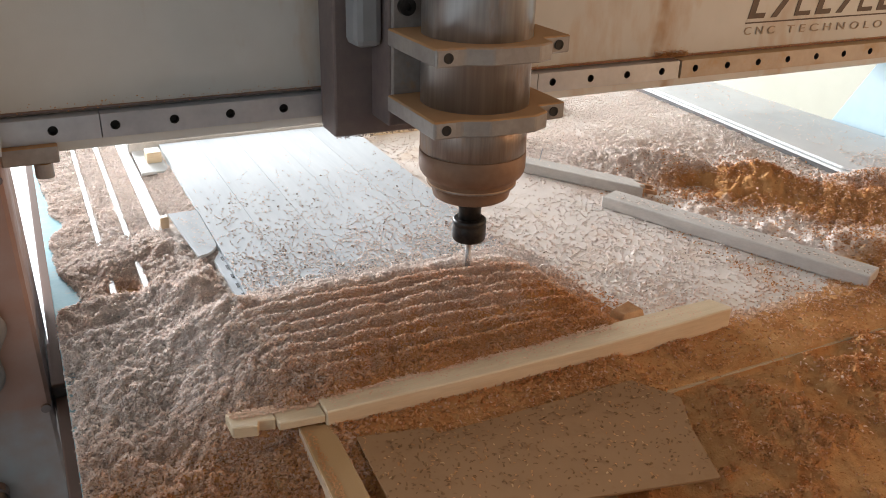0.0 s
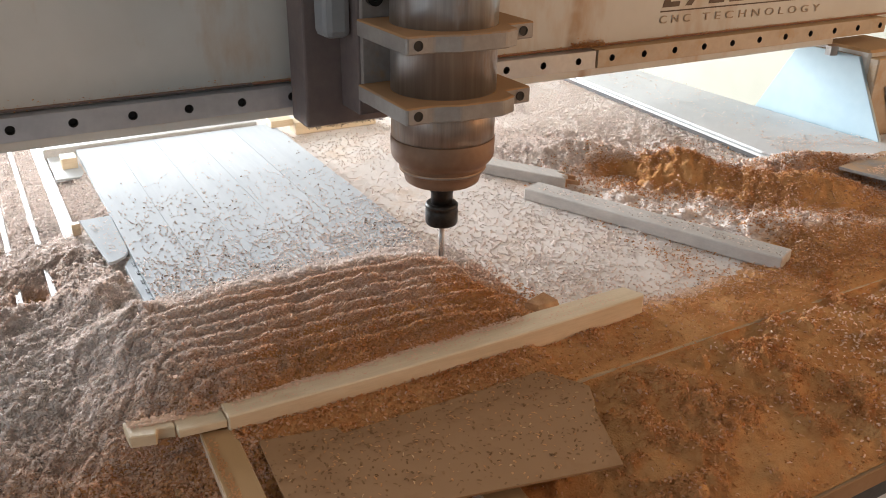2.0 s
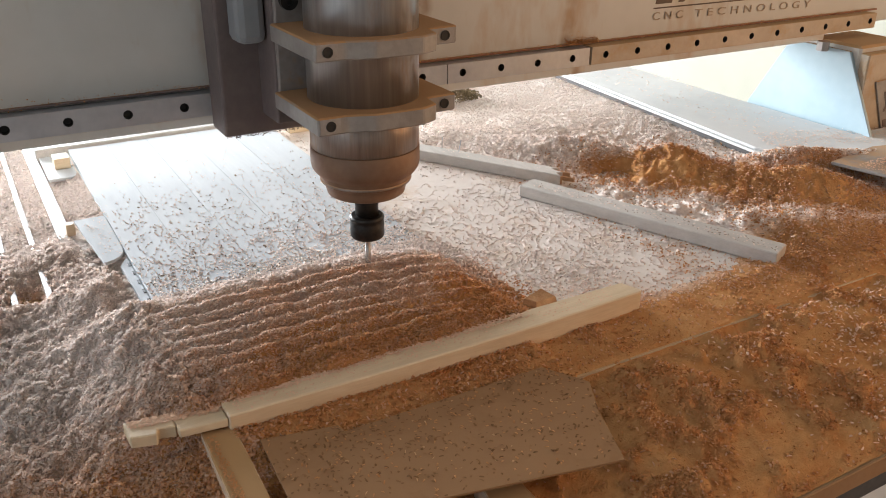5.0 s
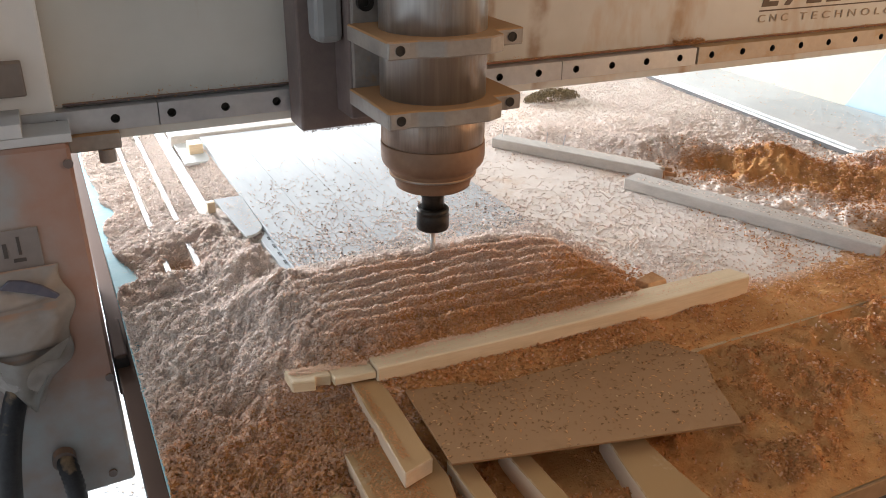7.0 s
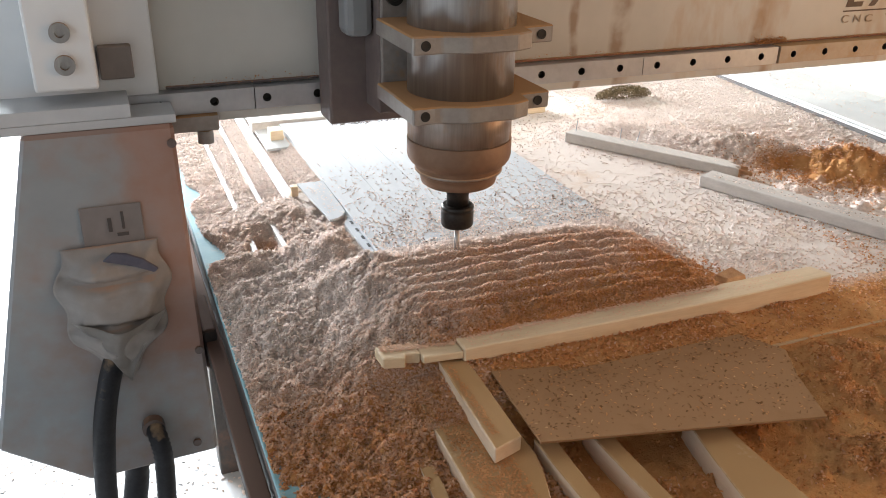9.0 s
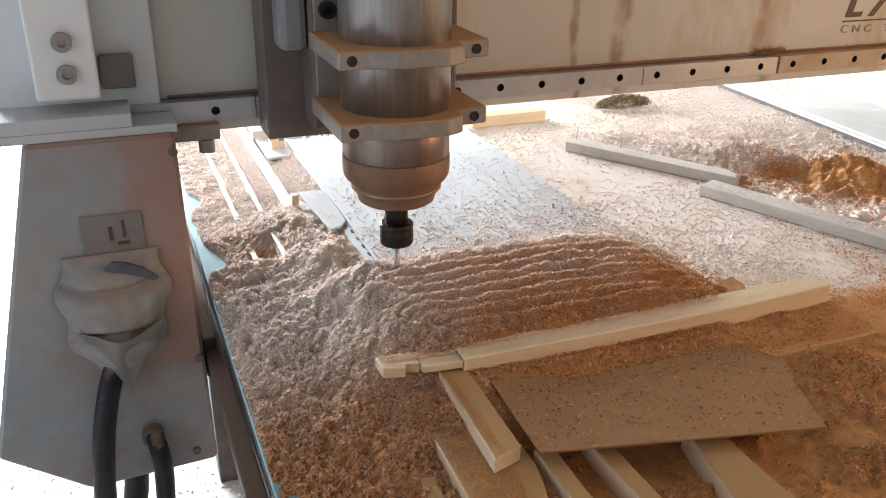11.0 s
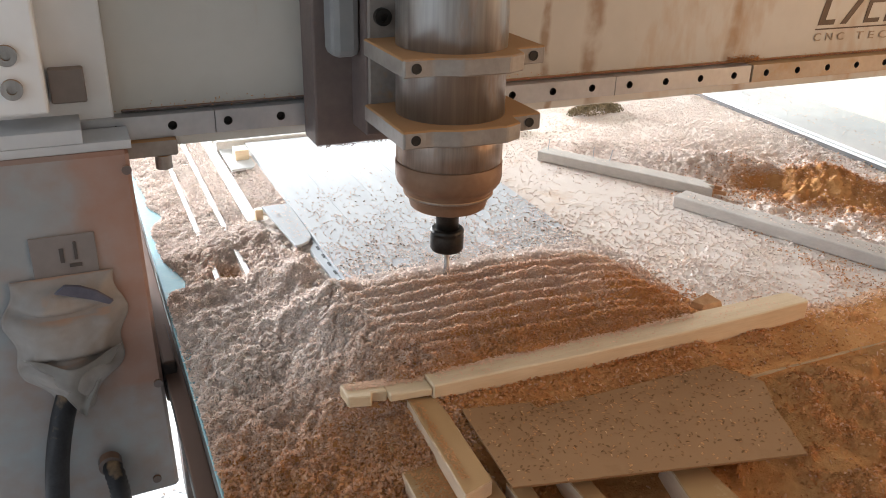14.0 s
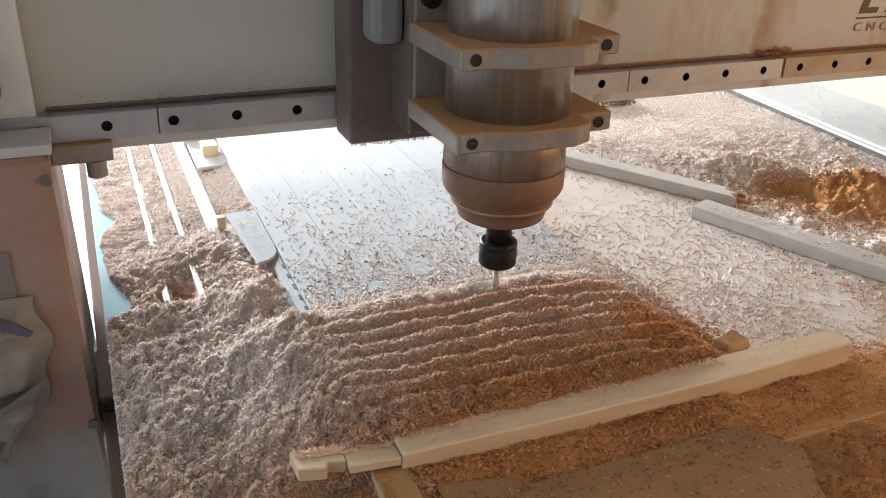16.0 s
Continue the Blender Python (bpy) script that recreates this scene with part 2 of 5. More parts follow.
M_WALL = material("cream_wall_paint", (0.33, 0.308, 0.24), (0.375, 0.35, 0.28), 1.5, 0.7, bump=0.1, bump_scale=90)
# Dark tones for the roof and walls out of view, to cut bounce light.
M_CEIL = material("dark_unseen_roof", (0.16, 0.155, 0.15), (0.22, 0.21, 0.20), 1.2, 0.6)
M_UNSEENWALL = material("dark_unseen_wall", (0.20, 0.19, 0.175), (0.28, 0.265, 0.245), 2.0, 0.85, bump=0.2, bump_scale=60)


# ---- mesh helpers ----
def box(bm, x0, x1, y0, y1, z0, z1, bevel=0.0, m=None):
    r = bmesh.ops.create_cube(bm, size=1.0)
    v = r["verts"]
    for p in v:
        p.co = Vector(((x0 + x1) / 2 + p.co.x * (x1 - x0), (y0 + y1) / 2 + p.co.y * (y1 - y0), (z0 + z1) / 2 + p.co.z * (z1 - z0)))
    if m:
        bmesh.ops.transform(bm, matrix=m, verts=v)
    if bevel:
        e = list({e for p in v for e in p.link_edges})
        bmesh.ops.bevel(bm, geom=e, offset=bevel, segments=2, affect="EDGES", profile=0.5)
    return bm


def prism(bm, outline, a, c, axis="z", bevel=0.0):
    """A straight prism over an outline; axis: the way along which it is thick."""
    def place(p, d):
        return {"z": (p[0], p[1], d), "y": (p[0], d, p[1]), "x": (d, p[0], p[1])}[axis]
    lo = [bm.verts.new(place(p, a)) for p in outline]
    hi = [bm.verts.new(place(p, c)) for p in outline]
    faces = [bm.faces.new(lo), bm.faces.new(hi)]
    k = len(outline)
    for i in range(k):
        faces.append(bm.faces.new((lo[i], lo[(i + 1) % k], hi[(i + 1) % k], hi[i])))
    bmesh.ops.recalc_face_normals(bm, faces=faces)
    if bevel:
        e = list({e for f in faces for e in f.edges})
        bmesh.ops.bevel(bm, geom=e, offset=bevel, segments=1, affect="EDGES")
    return bm


def lathe(bm, profile, cx=0.0, cy=0.0, steps=48):
    """A turned body about an upright axis from (radius, height) pairs, closed at both ends."""
    rings = []
    for r, z in profile:
        rings.append([bm.verts.new((cx + r * math.cos(2 * math.pi * i / steps), cy + r * math.sin(2 * math.pi * i / steps), z)) for i in range(steps)])
    for a, c in zip(rings, rings[1:]):
        for i in range(steps):
            f = bm.faces.new((a[i], a[(i + 1) % steps], c[(i + 1) % steps], c[i]))
            f.smooth = True
    bm.faces.new(rings[0])
    bm.faces.new(rings[-1])
    bmesh.ops.recalc_face_normals(bm, faces=bm.faces[:])
    return bm


def cylinder(bm, at, way, radius, length, steps=20, radius2=None):
    m = Matrix.Translation(at) @ Vector((0, 0, 1)).rotation_difference(Vector(way)).to_matrix().to_4x4() @ Matrix.Translation((0, 0, length / 2))
    bmesh.ops.create_cone(bm, cap_ends=True, segments=steps, radius1=radius, radius2=radius if radius2 is None else radius2, depth=length, matrix=m)
    return bm


def ring(bm, at, outer, inner, depth, steps=20):
    """A washer-shaped collar whose axis runs along y; its face looks to -y."""
    x, y, z = at
    loops = []
    for r, d in ((outer, 0), (outer, -depth), (inner, -depth), (inner, 0)):
        loops.append([bm.verts.new((x + r * math.cos(2 * math.pi * i / steps), y + d, z + r * math.sin(2 * math.pi * i / steps))) for i in range(steps)])
    for a, c in zip(loops, loops[1:]):
        for i in range(steps):
            bm.faces.new((a[i], a[(i + 1) % steps], c[(i + 1) % steps], c[i]))
    bmesh.ops.recalc_face_normals(bm, faces=bm.faces[:])
    return bm


def holed_bar(bm, x0, x1, z0, z1, yf, yb, holes, radius, depth, steps=16):
    """A bar along x whose front face (to -y) has round counterbores: real recesses, with their own floor."""
    zc, k = (z0 + z1) / 2, (z1 - z0) / 2
    xs = [x0]
    for h in holes:
        xs += [h - k, h + k]
    xs.append(x1)
    for i in range(0, len(xs), 2):
        if xs[i + 1] - xs[i] > 1e-5:
            bm.faces.new([bm.verts.new((x, yf, z)) for x, z in ((xs[i], z0), (xs[i + 1], z0), (xs[i + 1], z1), (xs[i], z1))])
    for h in holes:
        outer, inner, floor = [], [], []
        for i in range(steps):
            a = 2 * math.pi * i / steps
            c, s = math.cos(a), math.sin(a)
            q = k / max(abs(c), abs(s))
            outer.append(bm.verts.new((h + q * c, yf, zc + q * s)))
            inner.append(bm.verts.new((h + radius * c, yf, zc + radius * s)))
            floor.append(bm.verts.new((h + radius * c, yf + depth, zc + radius * s)))
        for i in range(steps):
            j = (i + 1) % steps
            bm.faces.new((outer[i], outer[j], inner[j], inner[i]))
            # The walls and floor of the recess take the second, near-black material.
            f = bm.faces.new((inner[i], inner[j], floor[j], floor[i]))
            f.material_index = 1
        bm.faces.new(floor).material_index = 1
    c = [[bm.verts.new((x, y, z)) for y, z in ((yf, z0), (yb, z0), (yb, z1), (yf, z1))] for x in (x0, x1)]
    for a, d in ((0, 1), (1, 2), (2, 3)):
        bm.faces.new((c[0][a], c[0][d], c[1][d], c[1][a]))
    bm.faces.new(c[0])
    bm.faces.new(c[1])
    bmesh.ops.recalc_face_normals(bm, faces=bm.faces[:])
    return bm


def tube(bm, points, radius, steps=14, rib=0.0, pitch=0.006):
    """A hose along a smooth line through the points; rib: the height of its rings."""
    line = []
    for i in range(len(points) - 1):
        p = [Vector(points[max(0, min(len(points) - 1, i + d))]) for d in (-1, 0, 1, 2)]
        k = max(2, int((p[2] - p[1]).length / pitch * 2)) if rib else 10
        for s in range(k):
            t = s / k
            line.append(0.5 * (2 * p[1] + (p[2] - p[0]) * t + (2 * p[0] - 5 * p[1] + 4 * p[2] - p[3]) * t * t + (3 * p[1] - p[0] - 3 * p[2] + p[3]) * t ** 3))
    line.append(Vector(points[-1]))
    rings = []
    for i, p in enumerate(line):
        d = (line[min(i + 1, len(line) - 1)] - line[max(i - 1, 0)]).normalized()
        u = d.cross(Vector((0.3, 0.9, 0.2))).normalized()
        w = d.cross(u)
        r = radius + (rib if i % 2 else 0.0)
        rings.append([bm.verts.new(p + (u * math.cos(2 * math.pi * j / steps) + w * math.sin(2 * math.pi * j / steps)) * r) for j in range(steps)])
    for a, c in zip(rings, rings[1:]):
        for j in range(steps):
            bm.faces.new((a[j], a[(j + 1) % steps], c[(j + 1) % steps], c[j])).smooth = True
    bm.faces.new(rings[0])
    bm.faces.new(rings[-1])
    bmesh.ops.recalc_face_normals(bm, faces=bm.faces[:])
    return bm


def mesh_of(name, bm, *mats):
    me = bpy.data.meshes.new(name)
    bm.to_mesh(me)
    bm.free()
    for m in mats:
        me.materials.append(m)
    return me


def part(name, bm, mat, parent, label="", *more):
    ob = new(name, mesh_of(name, bm, mat, *more))
    ob.parent = parent
    return tagged(ob, label)


def thing(name, label, category, at=(0, 0, 0), group="", kind=""):
    ob = new(name)
    ob.location = at
    ob.empty_display_size = 0.02
    return tagged(ob, label, category, group, kind)


def solid(name, bm, mat, label, category, group="", kind="", *more):
    return tagged(new(name, mesh_of(name, bm, mat, *more)), label, category, group, kind)


B = bmesh.new


# ---- sums for the loose sawdust ----
def lattice(x, y, seed):
    xi, yi = np.floor(x).astype(np.int64), np.floor(y).astype(np.int64)
    fx, fy = x - xi, y - yi
    fx, fy = fx * fx * (3 - 2 * fx), fy * fy * (3 - 2 * fy)

    def h(a, b):
        n = (a * 374761393 + b * 668265263 + seed * 974711) & 0xFFFFFFFF
        n = ((n ^ (n >> 13)) * 1274126177) & 0xFFFFFFFF
        return ((n ^ (n >> 16)) & 0xFFFF) / 65535.0
    return (h(xi, yi) * (1 - fx) + h(xi + 1, yi) * fx) * (1 - fy) + (h(xi, yi + 1) * (1 - fx) + h(xi + 1, yi + 1) * fx) * fy


def rough_noise(x, y, scale, seed, octaves=3):
    t, a, tot = 0.0, 1.0, 0.0
    for o in range(octaves):
        t = t + a * (lattice(x * scale * 2 ** o, y * scale * 2 ** o, seed + o) - 0.5)
        tot += a
        a *= 0.5
    return t / tot * 2


def step(a, b, v):
    t = np.clip((v - a) / (b - a), 0, 1)
    return t * t * (3 - 2 * t)


def hump(x, y, cx, cy, rx, ry, turn=0.0):
    c, s = math.cos(radians(turn)), math.sin(radians(turn))
    u, v = (x - cx) * c + (y - cy) * s, -(x - cx) * s + (y - cy) * c
    return np.exp(-(u / rx) ** 2 - (v / ry) ** 2)


BED_Z, BOARD_Z, PANEL_Z = -0.062, -0.032, -0.018
BED_X0, BED_X1, BED_Y0, BED_Y1 = -0.147, 1.19, 0.085, 2.5
FURROWS = [0.537, 0.513, 0.490, 0.468, 0.446, 0.425, 0.404]


def clumps(x, y):
    """Where loose fibre lies in tufts on the fine dust at the front of the bed (0 to 1)."""
    ridge = 1.0 * hump(x, y, 0.46, 0.255, 0.20, 0.035, 4) + 0.6 * hump(x, y, 0.43, 0.19, 0.05, 0.06) + 0.5 * hump(x, y, 0.8, 0.24, 0.22, 0.05)
    v = rough_noise(x, y, 15, 53) * 1.1 + rough_noise(x, y, 44, 55) * 0.9 + 0.34 * ridge - 0.10
    return step(-0.05, 0.50, v) * step(0.03, 0.12, x)


def dust_height(x, y):
    """The height of the loose sawdust over the bed."""
    h = np.interp(x, [-0.15, -0.10, -0.06, -0.02, 0.03, 0.05], [-0.061, -0.056, -0.050, -0.040, -0.034, -0.0345])
    front = 1 - step(0.272 - 0.008 * step(0.30, 0.34, -x + 0.66), 0.282, y + 0.002 * rough_noise(x, y, 9, 3))
    h = h * (1 - front) + np.minimum(h, -0.052) * front
    h = h + front * 0.012 * hump(x, y, 0.5, 0.22, 0.28, 0.05, 3) + front * 0.008 * hump(x, y, 0.85, 0.18, 0.2, 0.06)
    fill = step(0.36, 0.33, x + 0.01 * rough_noise(x, y, 30, 77)) * step(0.02, 0.05, x) * step(0.262, 0.285, y)
    h = h + fill * (0.0065 + 0.004 * step(0.30, 0.33, y))
    h = h + front * 0.013 * step(0.205, 0.262, y) * step(0.355, 0.40, x) * (0.75 + 0.5 * rough_noise(x, y, 26, 97))
    lip = step(0.33, 0.36, x) * step(0.405, 0.345, y) * step(0.276, 0.284, y)
    h = h + lip * (0.0040 + 0.0030 * np.abs(rough_noise(x, y, 17, 83)) * step(0.285, 0.32, y))
    # the mound of shavings that the cutter throws up
    left = step(-0.085, 0.035, x + 0.012 * rough_noise(x, y, 14, 5))
    right = 1 - step(0.335, 0.392, x + 0.01 * rough_noise(x, y, 20, 7) - 0.12 * (0.5 - y))
    back = 1 - step(0.548, 0.60, y + 0.008 * rough_noise(x, y, 18, 9))
    k = step(-0.055, -0.035, x)
    fore = step(0.20, 0.41, y) * (1 - k) + step(0.354, 0.374, y) * k
    m = left * right * back * fore
    h = h * (1 - m) + (-0.001 - 0.012 * step(0.25, 0.38, x) - 0.004 * step(0.45, 0.35, y)) * m
    # furrows
    inside = step(0.02, 0.05, x) * (1 - step(0.325, 0.36, x + 0.25 * (y - 0.5)))
    for i, yc in enumerate(FURROWS):
        yy = y - yc - 0.0036 * rough_noise(x, x * 0 + i, 22, 20 + i) + 0.02 * (x - 0.2) * (i / 6)
        h = h - inside * (0.0038 + 0.0078 * 0.62 ** i) * (0.8 + 0.5 * rough_noise(x, x * 0 + i, 14, 120 + i)) * np.exp(-(yy / 0.0038) ** 2) + inside * 0.0035 * np.exp(-((yy + 0.011) / 0.005) ** 2)
    # heaps on the left and behind
    h = h + 0.020 * hump(x, y, -0.014, 0.655, 0.038, 0.06) + 0.008 * hump(x, y, -0.05, 0.82, 0.05, 0.04) + 0.008 * hump(x, y, -0.09, 0.70, 0.04, 0.06)
    h = h + 0.007 * hump(x, y, -0.012, 0.78, 0.02, 0.04) + 0.010 * hump(x, y, -0.10, 0.45, 0.04, 0.12)
    h = h - 0.019 * hump(x, y, -0.066, 0.735, 0.020, 0.038) - 0.006 * hump(x, y, -0.100, 0.735, 0.020, 0.028) - 0.010 * hump(x, y, -0.02, 0.69, 0.015, 0.018)
    # heaps on the right
    h = h + 0.030 * hump(x, y, 0.83, 0.66, 0.085, 0.05, -40) + 0.028 * hump(x, y, 0.73, 0.80, 0.11, 0.05, -48) + 0.012 * hump(x, y, 0.62, 0.97, 0.12, 0.06, -40)
    h = h + 0.030 * hump(x, y, 0.95, 0.50, 0.08, 0.045, -30) + 0.034 * hump(x, y, 1.02, 0.57, 0.09, 0.035, -35) + 0.026 * hump(x, y, 1.13, 0.53, 0.07, 0.04, -28) + 0.016 * hump(x, y, 0.86, 0.38, 0.1, 0.06, -20)
    h = h - 0.024 * hump(x, y, 0.762, 0.690, 0.04, 0.026, -30) + 0.012 * hump(x, y, 0.90, 0.56, 0.13, 0.03, -48)
    h = h + 0.006 * hump(x, y, 0.82, 0.68, 0.22, 0.09, -42) * np.abs(rough_noise(x, y, 42, 91, 2))
    h = h + 0.006 * hump(x, y, 0.9, 0.95, 0.2, 0.2)
    h = h + (0.012 * hump(x, y, 0.725, 0.51, 0.13, 0.030, -66) + 0.012 * hump(x, y, 0.80, 0.43, 0.08, 0.05)) * (0.6 + np.abs(rough_noise(x, y, 40, 101, 2)))
    loose = np.clip(m + step(-0.02, -0.06, x) + front * 0.8 + hump(x, y, 0.85, 0.65, 0.25, 0.25) + hump(x, y, 0.0, 0.7, 0.1, 0.2), 0.1, 1)
    lumps = np.abs(rough_noise(x, y, 60, 17, 2))
    calm = (1 - 0.7 * step(0.76, 0.86, y) * step(0.05, 0.0, x)) * (1 - 0.6 * m * step(0.0, 0.05, x)) * (1 - 0.85 * front * step(0.03, 0.10, x))
    h = h + loose * calm * (0.009 * rough_noise(x, y, 26, 11) + 0.0065 * lumps + 0.0055 * rough_noise(x, y, 150, 13, 2))
    h = h + front * step(0.05, 0.12, x) * (0.003 * rough_noise(x, y, 20, 81) + 0.0013 * rough_noise(x, y, 110, 13, 2))
    c = clumps(x, y) * front
    h = h + c * (0.0045 + 0.008 * np.abs(rough_noise(x, y, 48, 19, 2)) + 0.005 * rough_noise(x, y, 130, 23, 2))
    dip = step(0.018, 0.023, x) * step(0.046, 0.042, x) * step(0.575, 0.60, y) * step(0.75, 0.735, y)
    h = h * (1 - dip) + np.minimum(h, PANEL_Z - 0.0075) * dip
    flat = step(0.041, 0.046, x) * step(0.375, 0.365, x) * step(0.61, 0.64, y)
    h = h * (1 - flat) + np.minimum(h, PANEL_Z - 0.004) * flat
    for xs, top in ((-0.085, -0.0525), (-0.0495, -0.0455), (-0.0115, -0.0365)):
        lane = step(0.016, 0.009, np.abs(x - xs)) * step(0.80, 0.88, y)
        h = h * (1 - lane) + np.minimum(h, top) * lane
    h = h - 0.009 * front * step(0.36, 0.31, x) * step(0.25, 0.21, y) * step(0.05, 0.08, x)
    brink = step(0.112, 0.092, y)
    h = h * (1 - brink) + (BED_Z + 0.0012 + 0.001 * rough_noise(x, y, 90, 29, 2)) * brink
    edge = BED_X0 - 0.004 - 0.008 * step(0.70, 0.60, y) + 0.004 * rough_noise(x * 0, y, 16, 71) + 0.022 * np.exp(-((y - 0.978) / 0.035) ** 2) + 0.008 * np.exp(-((y - 1.07) / 0.05) ** 2)
    edge = edge + 0.026 * step(0.86, 0.72, y) * step(0.704, 0.712, y)
    h = h - 0.03 * step(edge + 0.008, edge - 0.004, x)
    return np.maximum(h, BED_Z - 0.004)


def coarseness_and_tint(x, y):
    """Pale large-grained sawdust (1) or fine orange (0), warm light and shade mixed in."""
    # Mound: turning orange to the right is mostly warm light put into the colour.
    c = 1.0 - 0.14 * step(0.64, 0.46, y) * step(0.10, 0.0, x) - 0.52 * step(-0.03, 0.15, x) * step(0.565, 0.53, y) * (x < 0.42) - 0.35 * step(0.28, 0.34, x) * step(0.50, 0.46, y) * (x < 0.42)
    # Front: fine dust, and extra orange that darkens the shaded left corner.
    c = c - 0.9 * step(-0.02, 0.05, x) * step(0.36, 0.30, y) - 0.95 * step(0.50, 0.27, y)
    c = c - 1.1 * hump(x, y, 0.85, 0.605, 0.17, 0.055, -45) - 0.7 * hump(x, y, 0.762, 0.685, 0.05, 0.03, -30) - 0.95 * hump(x, y, 0.92, 0.49, 0.12, 0.055, -35) - 0.6 * hump(x, y, 1.03, 0.55, 0.08, 0.03, -35)
    c = c + 0.55 * hump(x, y, 0.395, 0.297, 0.036, 0.012, -10) + 0.4 * hump(x, y, 0.60, 0.287, 0.09, 0.006) - 0.4 * hump(x, y, 0.80, 0.36, 0.13, 0.07, -15) - 0.5 * hump(x, y, 0.66, 1.13, 0.06, 0.03) - 0.7 * hump(x, y, -0.072, 0.735, 0.026, 0.035)
    c = c + 0.5 * rough_noise(x, y, 34, 95) * hump(x, y, 0.88, 0.58, 0.25, 0.15, -45)
    return np.clip(c, 0, 1)


def dust_mesh(name, x0, x1, y0, y1, dx):
    nx, ny = int((x1 - x0) / dx) + 1, int((y1 - y0) / dx) + 1
    xs, ys = np.meshgrid(np.linspace(x0, x1, nx), np.linspace(y0, y1, ny))
    zs = dust_height(xs, ys)
    co = np.stack([xs, ys, zs], -1).reshape(-1, 3)
    i = (np.arange(ny - 1)[:, None] * nx + np.arange(nx - 1)[None]).ravel()
    me = grid_mesh(name, co, np.stack([i, i + 1, i + nx + 1, i + nx], -1), True)
    at = me.attributes.new("coarse_tint", "FLOAT", "POINT")
    at.data.foreach_set("value", coarseness_and_tint(xs, ys).astype(np.float32).ravel())
    return me


def grid_mesh(name, co, quads, smooth):
    me = bpy.data.meshes.new(name)
    me.vertices.add(len(co))
    me.vertices.foreach_set("co", co.astype(np.float32).ravel())
    me.loops.add(quads.size)
    me.loops.foreach_set("vertex_index", quads.astype(np.int32).ravel())
    me.polygons.add(len(quads))
    me.polygons.foreach_set("loop_start", np.arange(0, quads.size, quads.shape[1], dtype=np.int32))
    me.polygons.foreach_set("use_smooth", np.full(len(quads), smooth))
    me.update(calc_edges=True)
    return me


def shavings_mesh(name, x, y, z, rng, size=1.0, tilt=28.0):
    """Curled flakes, each a little bent strip, at the given places."""
    n = len(x)
    length = rng.uniform(0.0022, 0.0048, n) * size
    width = rng.uniform(0.0013, 0.0026, n) * size
    curl = rng.uniform(0.1, 0.5, n) * length
    u = np.array([-0.5, -0.17, 0.17, 0.5])
    lx = (length[:, None] * u)[:, :, None] * np.ones(2)
    ly = (width[:, None, None] * np.array([-0.5, 0.5])) * np.ones((1, 4, 1)) * (1 - 0.35 * np.abs(u) * 2)[None, :, None]
    lz = (curl[:, None] * (0.25 - u ** 2) * 1.6)[:, :, None] * np.ones(2)
    p = np.stack([lx, ly, lz], -1).reshape(n, 8, 3)
    a, b, c = rng.uniform(0, 2 * np.pi, n), np.radians(rng.normal(0, tilt, n)), np.radians(rng.normal(0, tilt * 1.2, n))
    ca, sa, cb, sb, cc, sc = np.cos(a), np.sin(a), np.cos(b), np.sin(b), np.cos(c), np.sin(c)
    px, py, pz = p[..., 0], p[..., 1], p[..., 2]
    py, pz = py * cc[:, None] - pz * sc[:, None], py * sc[:, None] + pz * cc[:, None]
    px, pz = px * cb[:, None] + pz * sb[:, None], -px * sb[:, None] + pz * cb[:, None]
    px, py = px * ca[:, None] - py * sa[:, None], px * sa[:, None] + py * ca[:, None]
    co = np.stack([px + x[:, None], py + y[:, None], pz + z[:, None]], -1).reshape(-1, 3)
    q = np.array([[0, 2, 3, 1], [2, 4, 5, 3], [4, 6, 7, 5]])
    quads = (np.arange(n)[:, None, None] * 8 + q[None]).reshape(-1, 4)
    return grid_mesh(name, co, quads, True)


def grains_mesh(name, x, y, z, rng, size=1.0, tilt=22.0):
    """Small rounded crumbs of wood, each a lopsided lump, at the given places."""
    n = len(x)
    a, b, c = rng.uniform(0.0013, 0.0027, n) * size, rng.uniform(0.0008, 0.0014, n) * size, rng.uniform(0.0007, 0.0013, n) * size
    base = np.array([[1, 0, 0], [0, 1, 0], [-1, 0, 0], [0, -1, 0], [0, 0, 1], [0, 0, -1]], float)
    p = base[None] * np.stack([a, b, c], -1)[:, None, :] * rng.uniform(0.7, 1.3, (n, 6, 1))
    p[:, 4, :2] += rng.uniform(-0.0006, 0.0006, (n, 2)) * size
    p[:, (0, 2), 2] -= (rng.uniform(0.0, 0.0007, (n, 2)) * size)
    yaw, t = rng.uniform(0, 2 * np.pi, n), np.radians(rng.normal(0, tilt, n))
    px, py, pz = p[..., 0], p[..., 1], p[..., 2]
    ct, st, cy, sy = np.cos(t)[:, None], np.sin(t)[:, None], np.cos(yaw)[:, None], np.sin(yaw)[:, None]
    px, pz = px * ct + pz * st, -px * st + pz * ct
    px, py = px * cy - py * sy, px * sy + py * cy
    co = np.stack([px + x[:, None], py + y[:, None], pz + z[:, None]], -1).reshape(-1, 3)
    f = np.array([[0, 1, 4], [1, 2, 4], [2, 3, 4], [3, 0, 4], [1, 0, 5], [2, 1, 5], [3, 2, 5], [0, 3, 5]])
    return grid_mesh(name, co, (np.arange(n)[:, None, None] * 6 + f[None]).reshape(-1, 3), True)


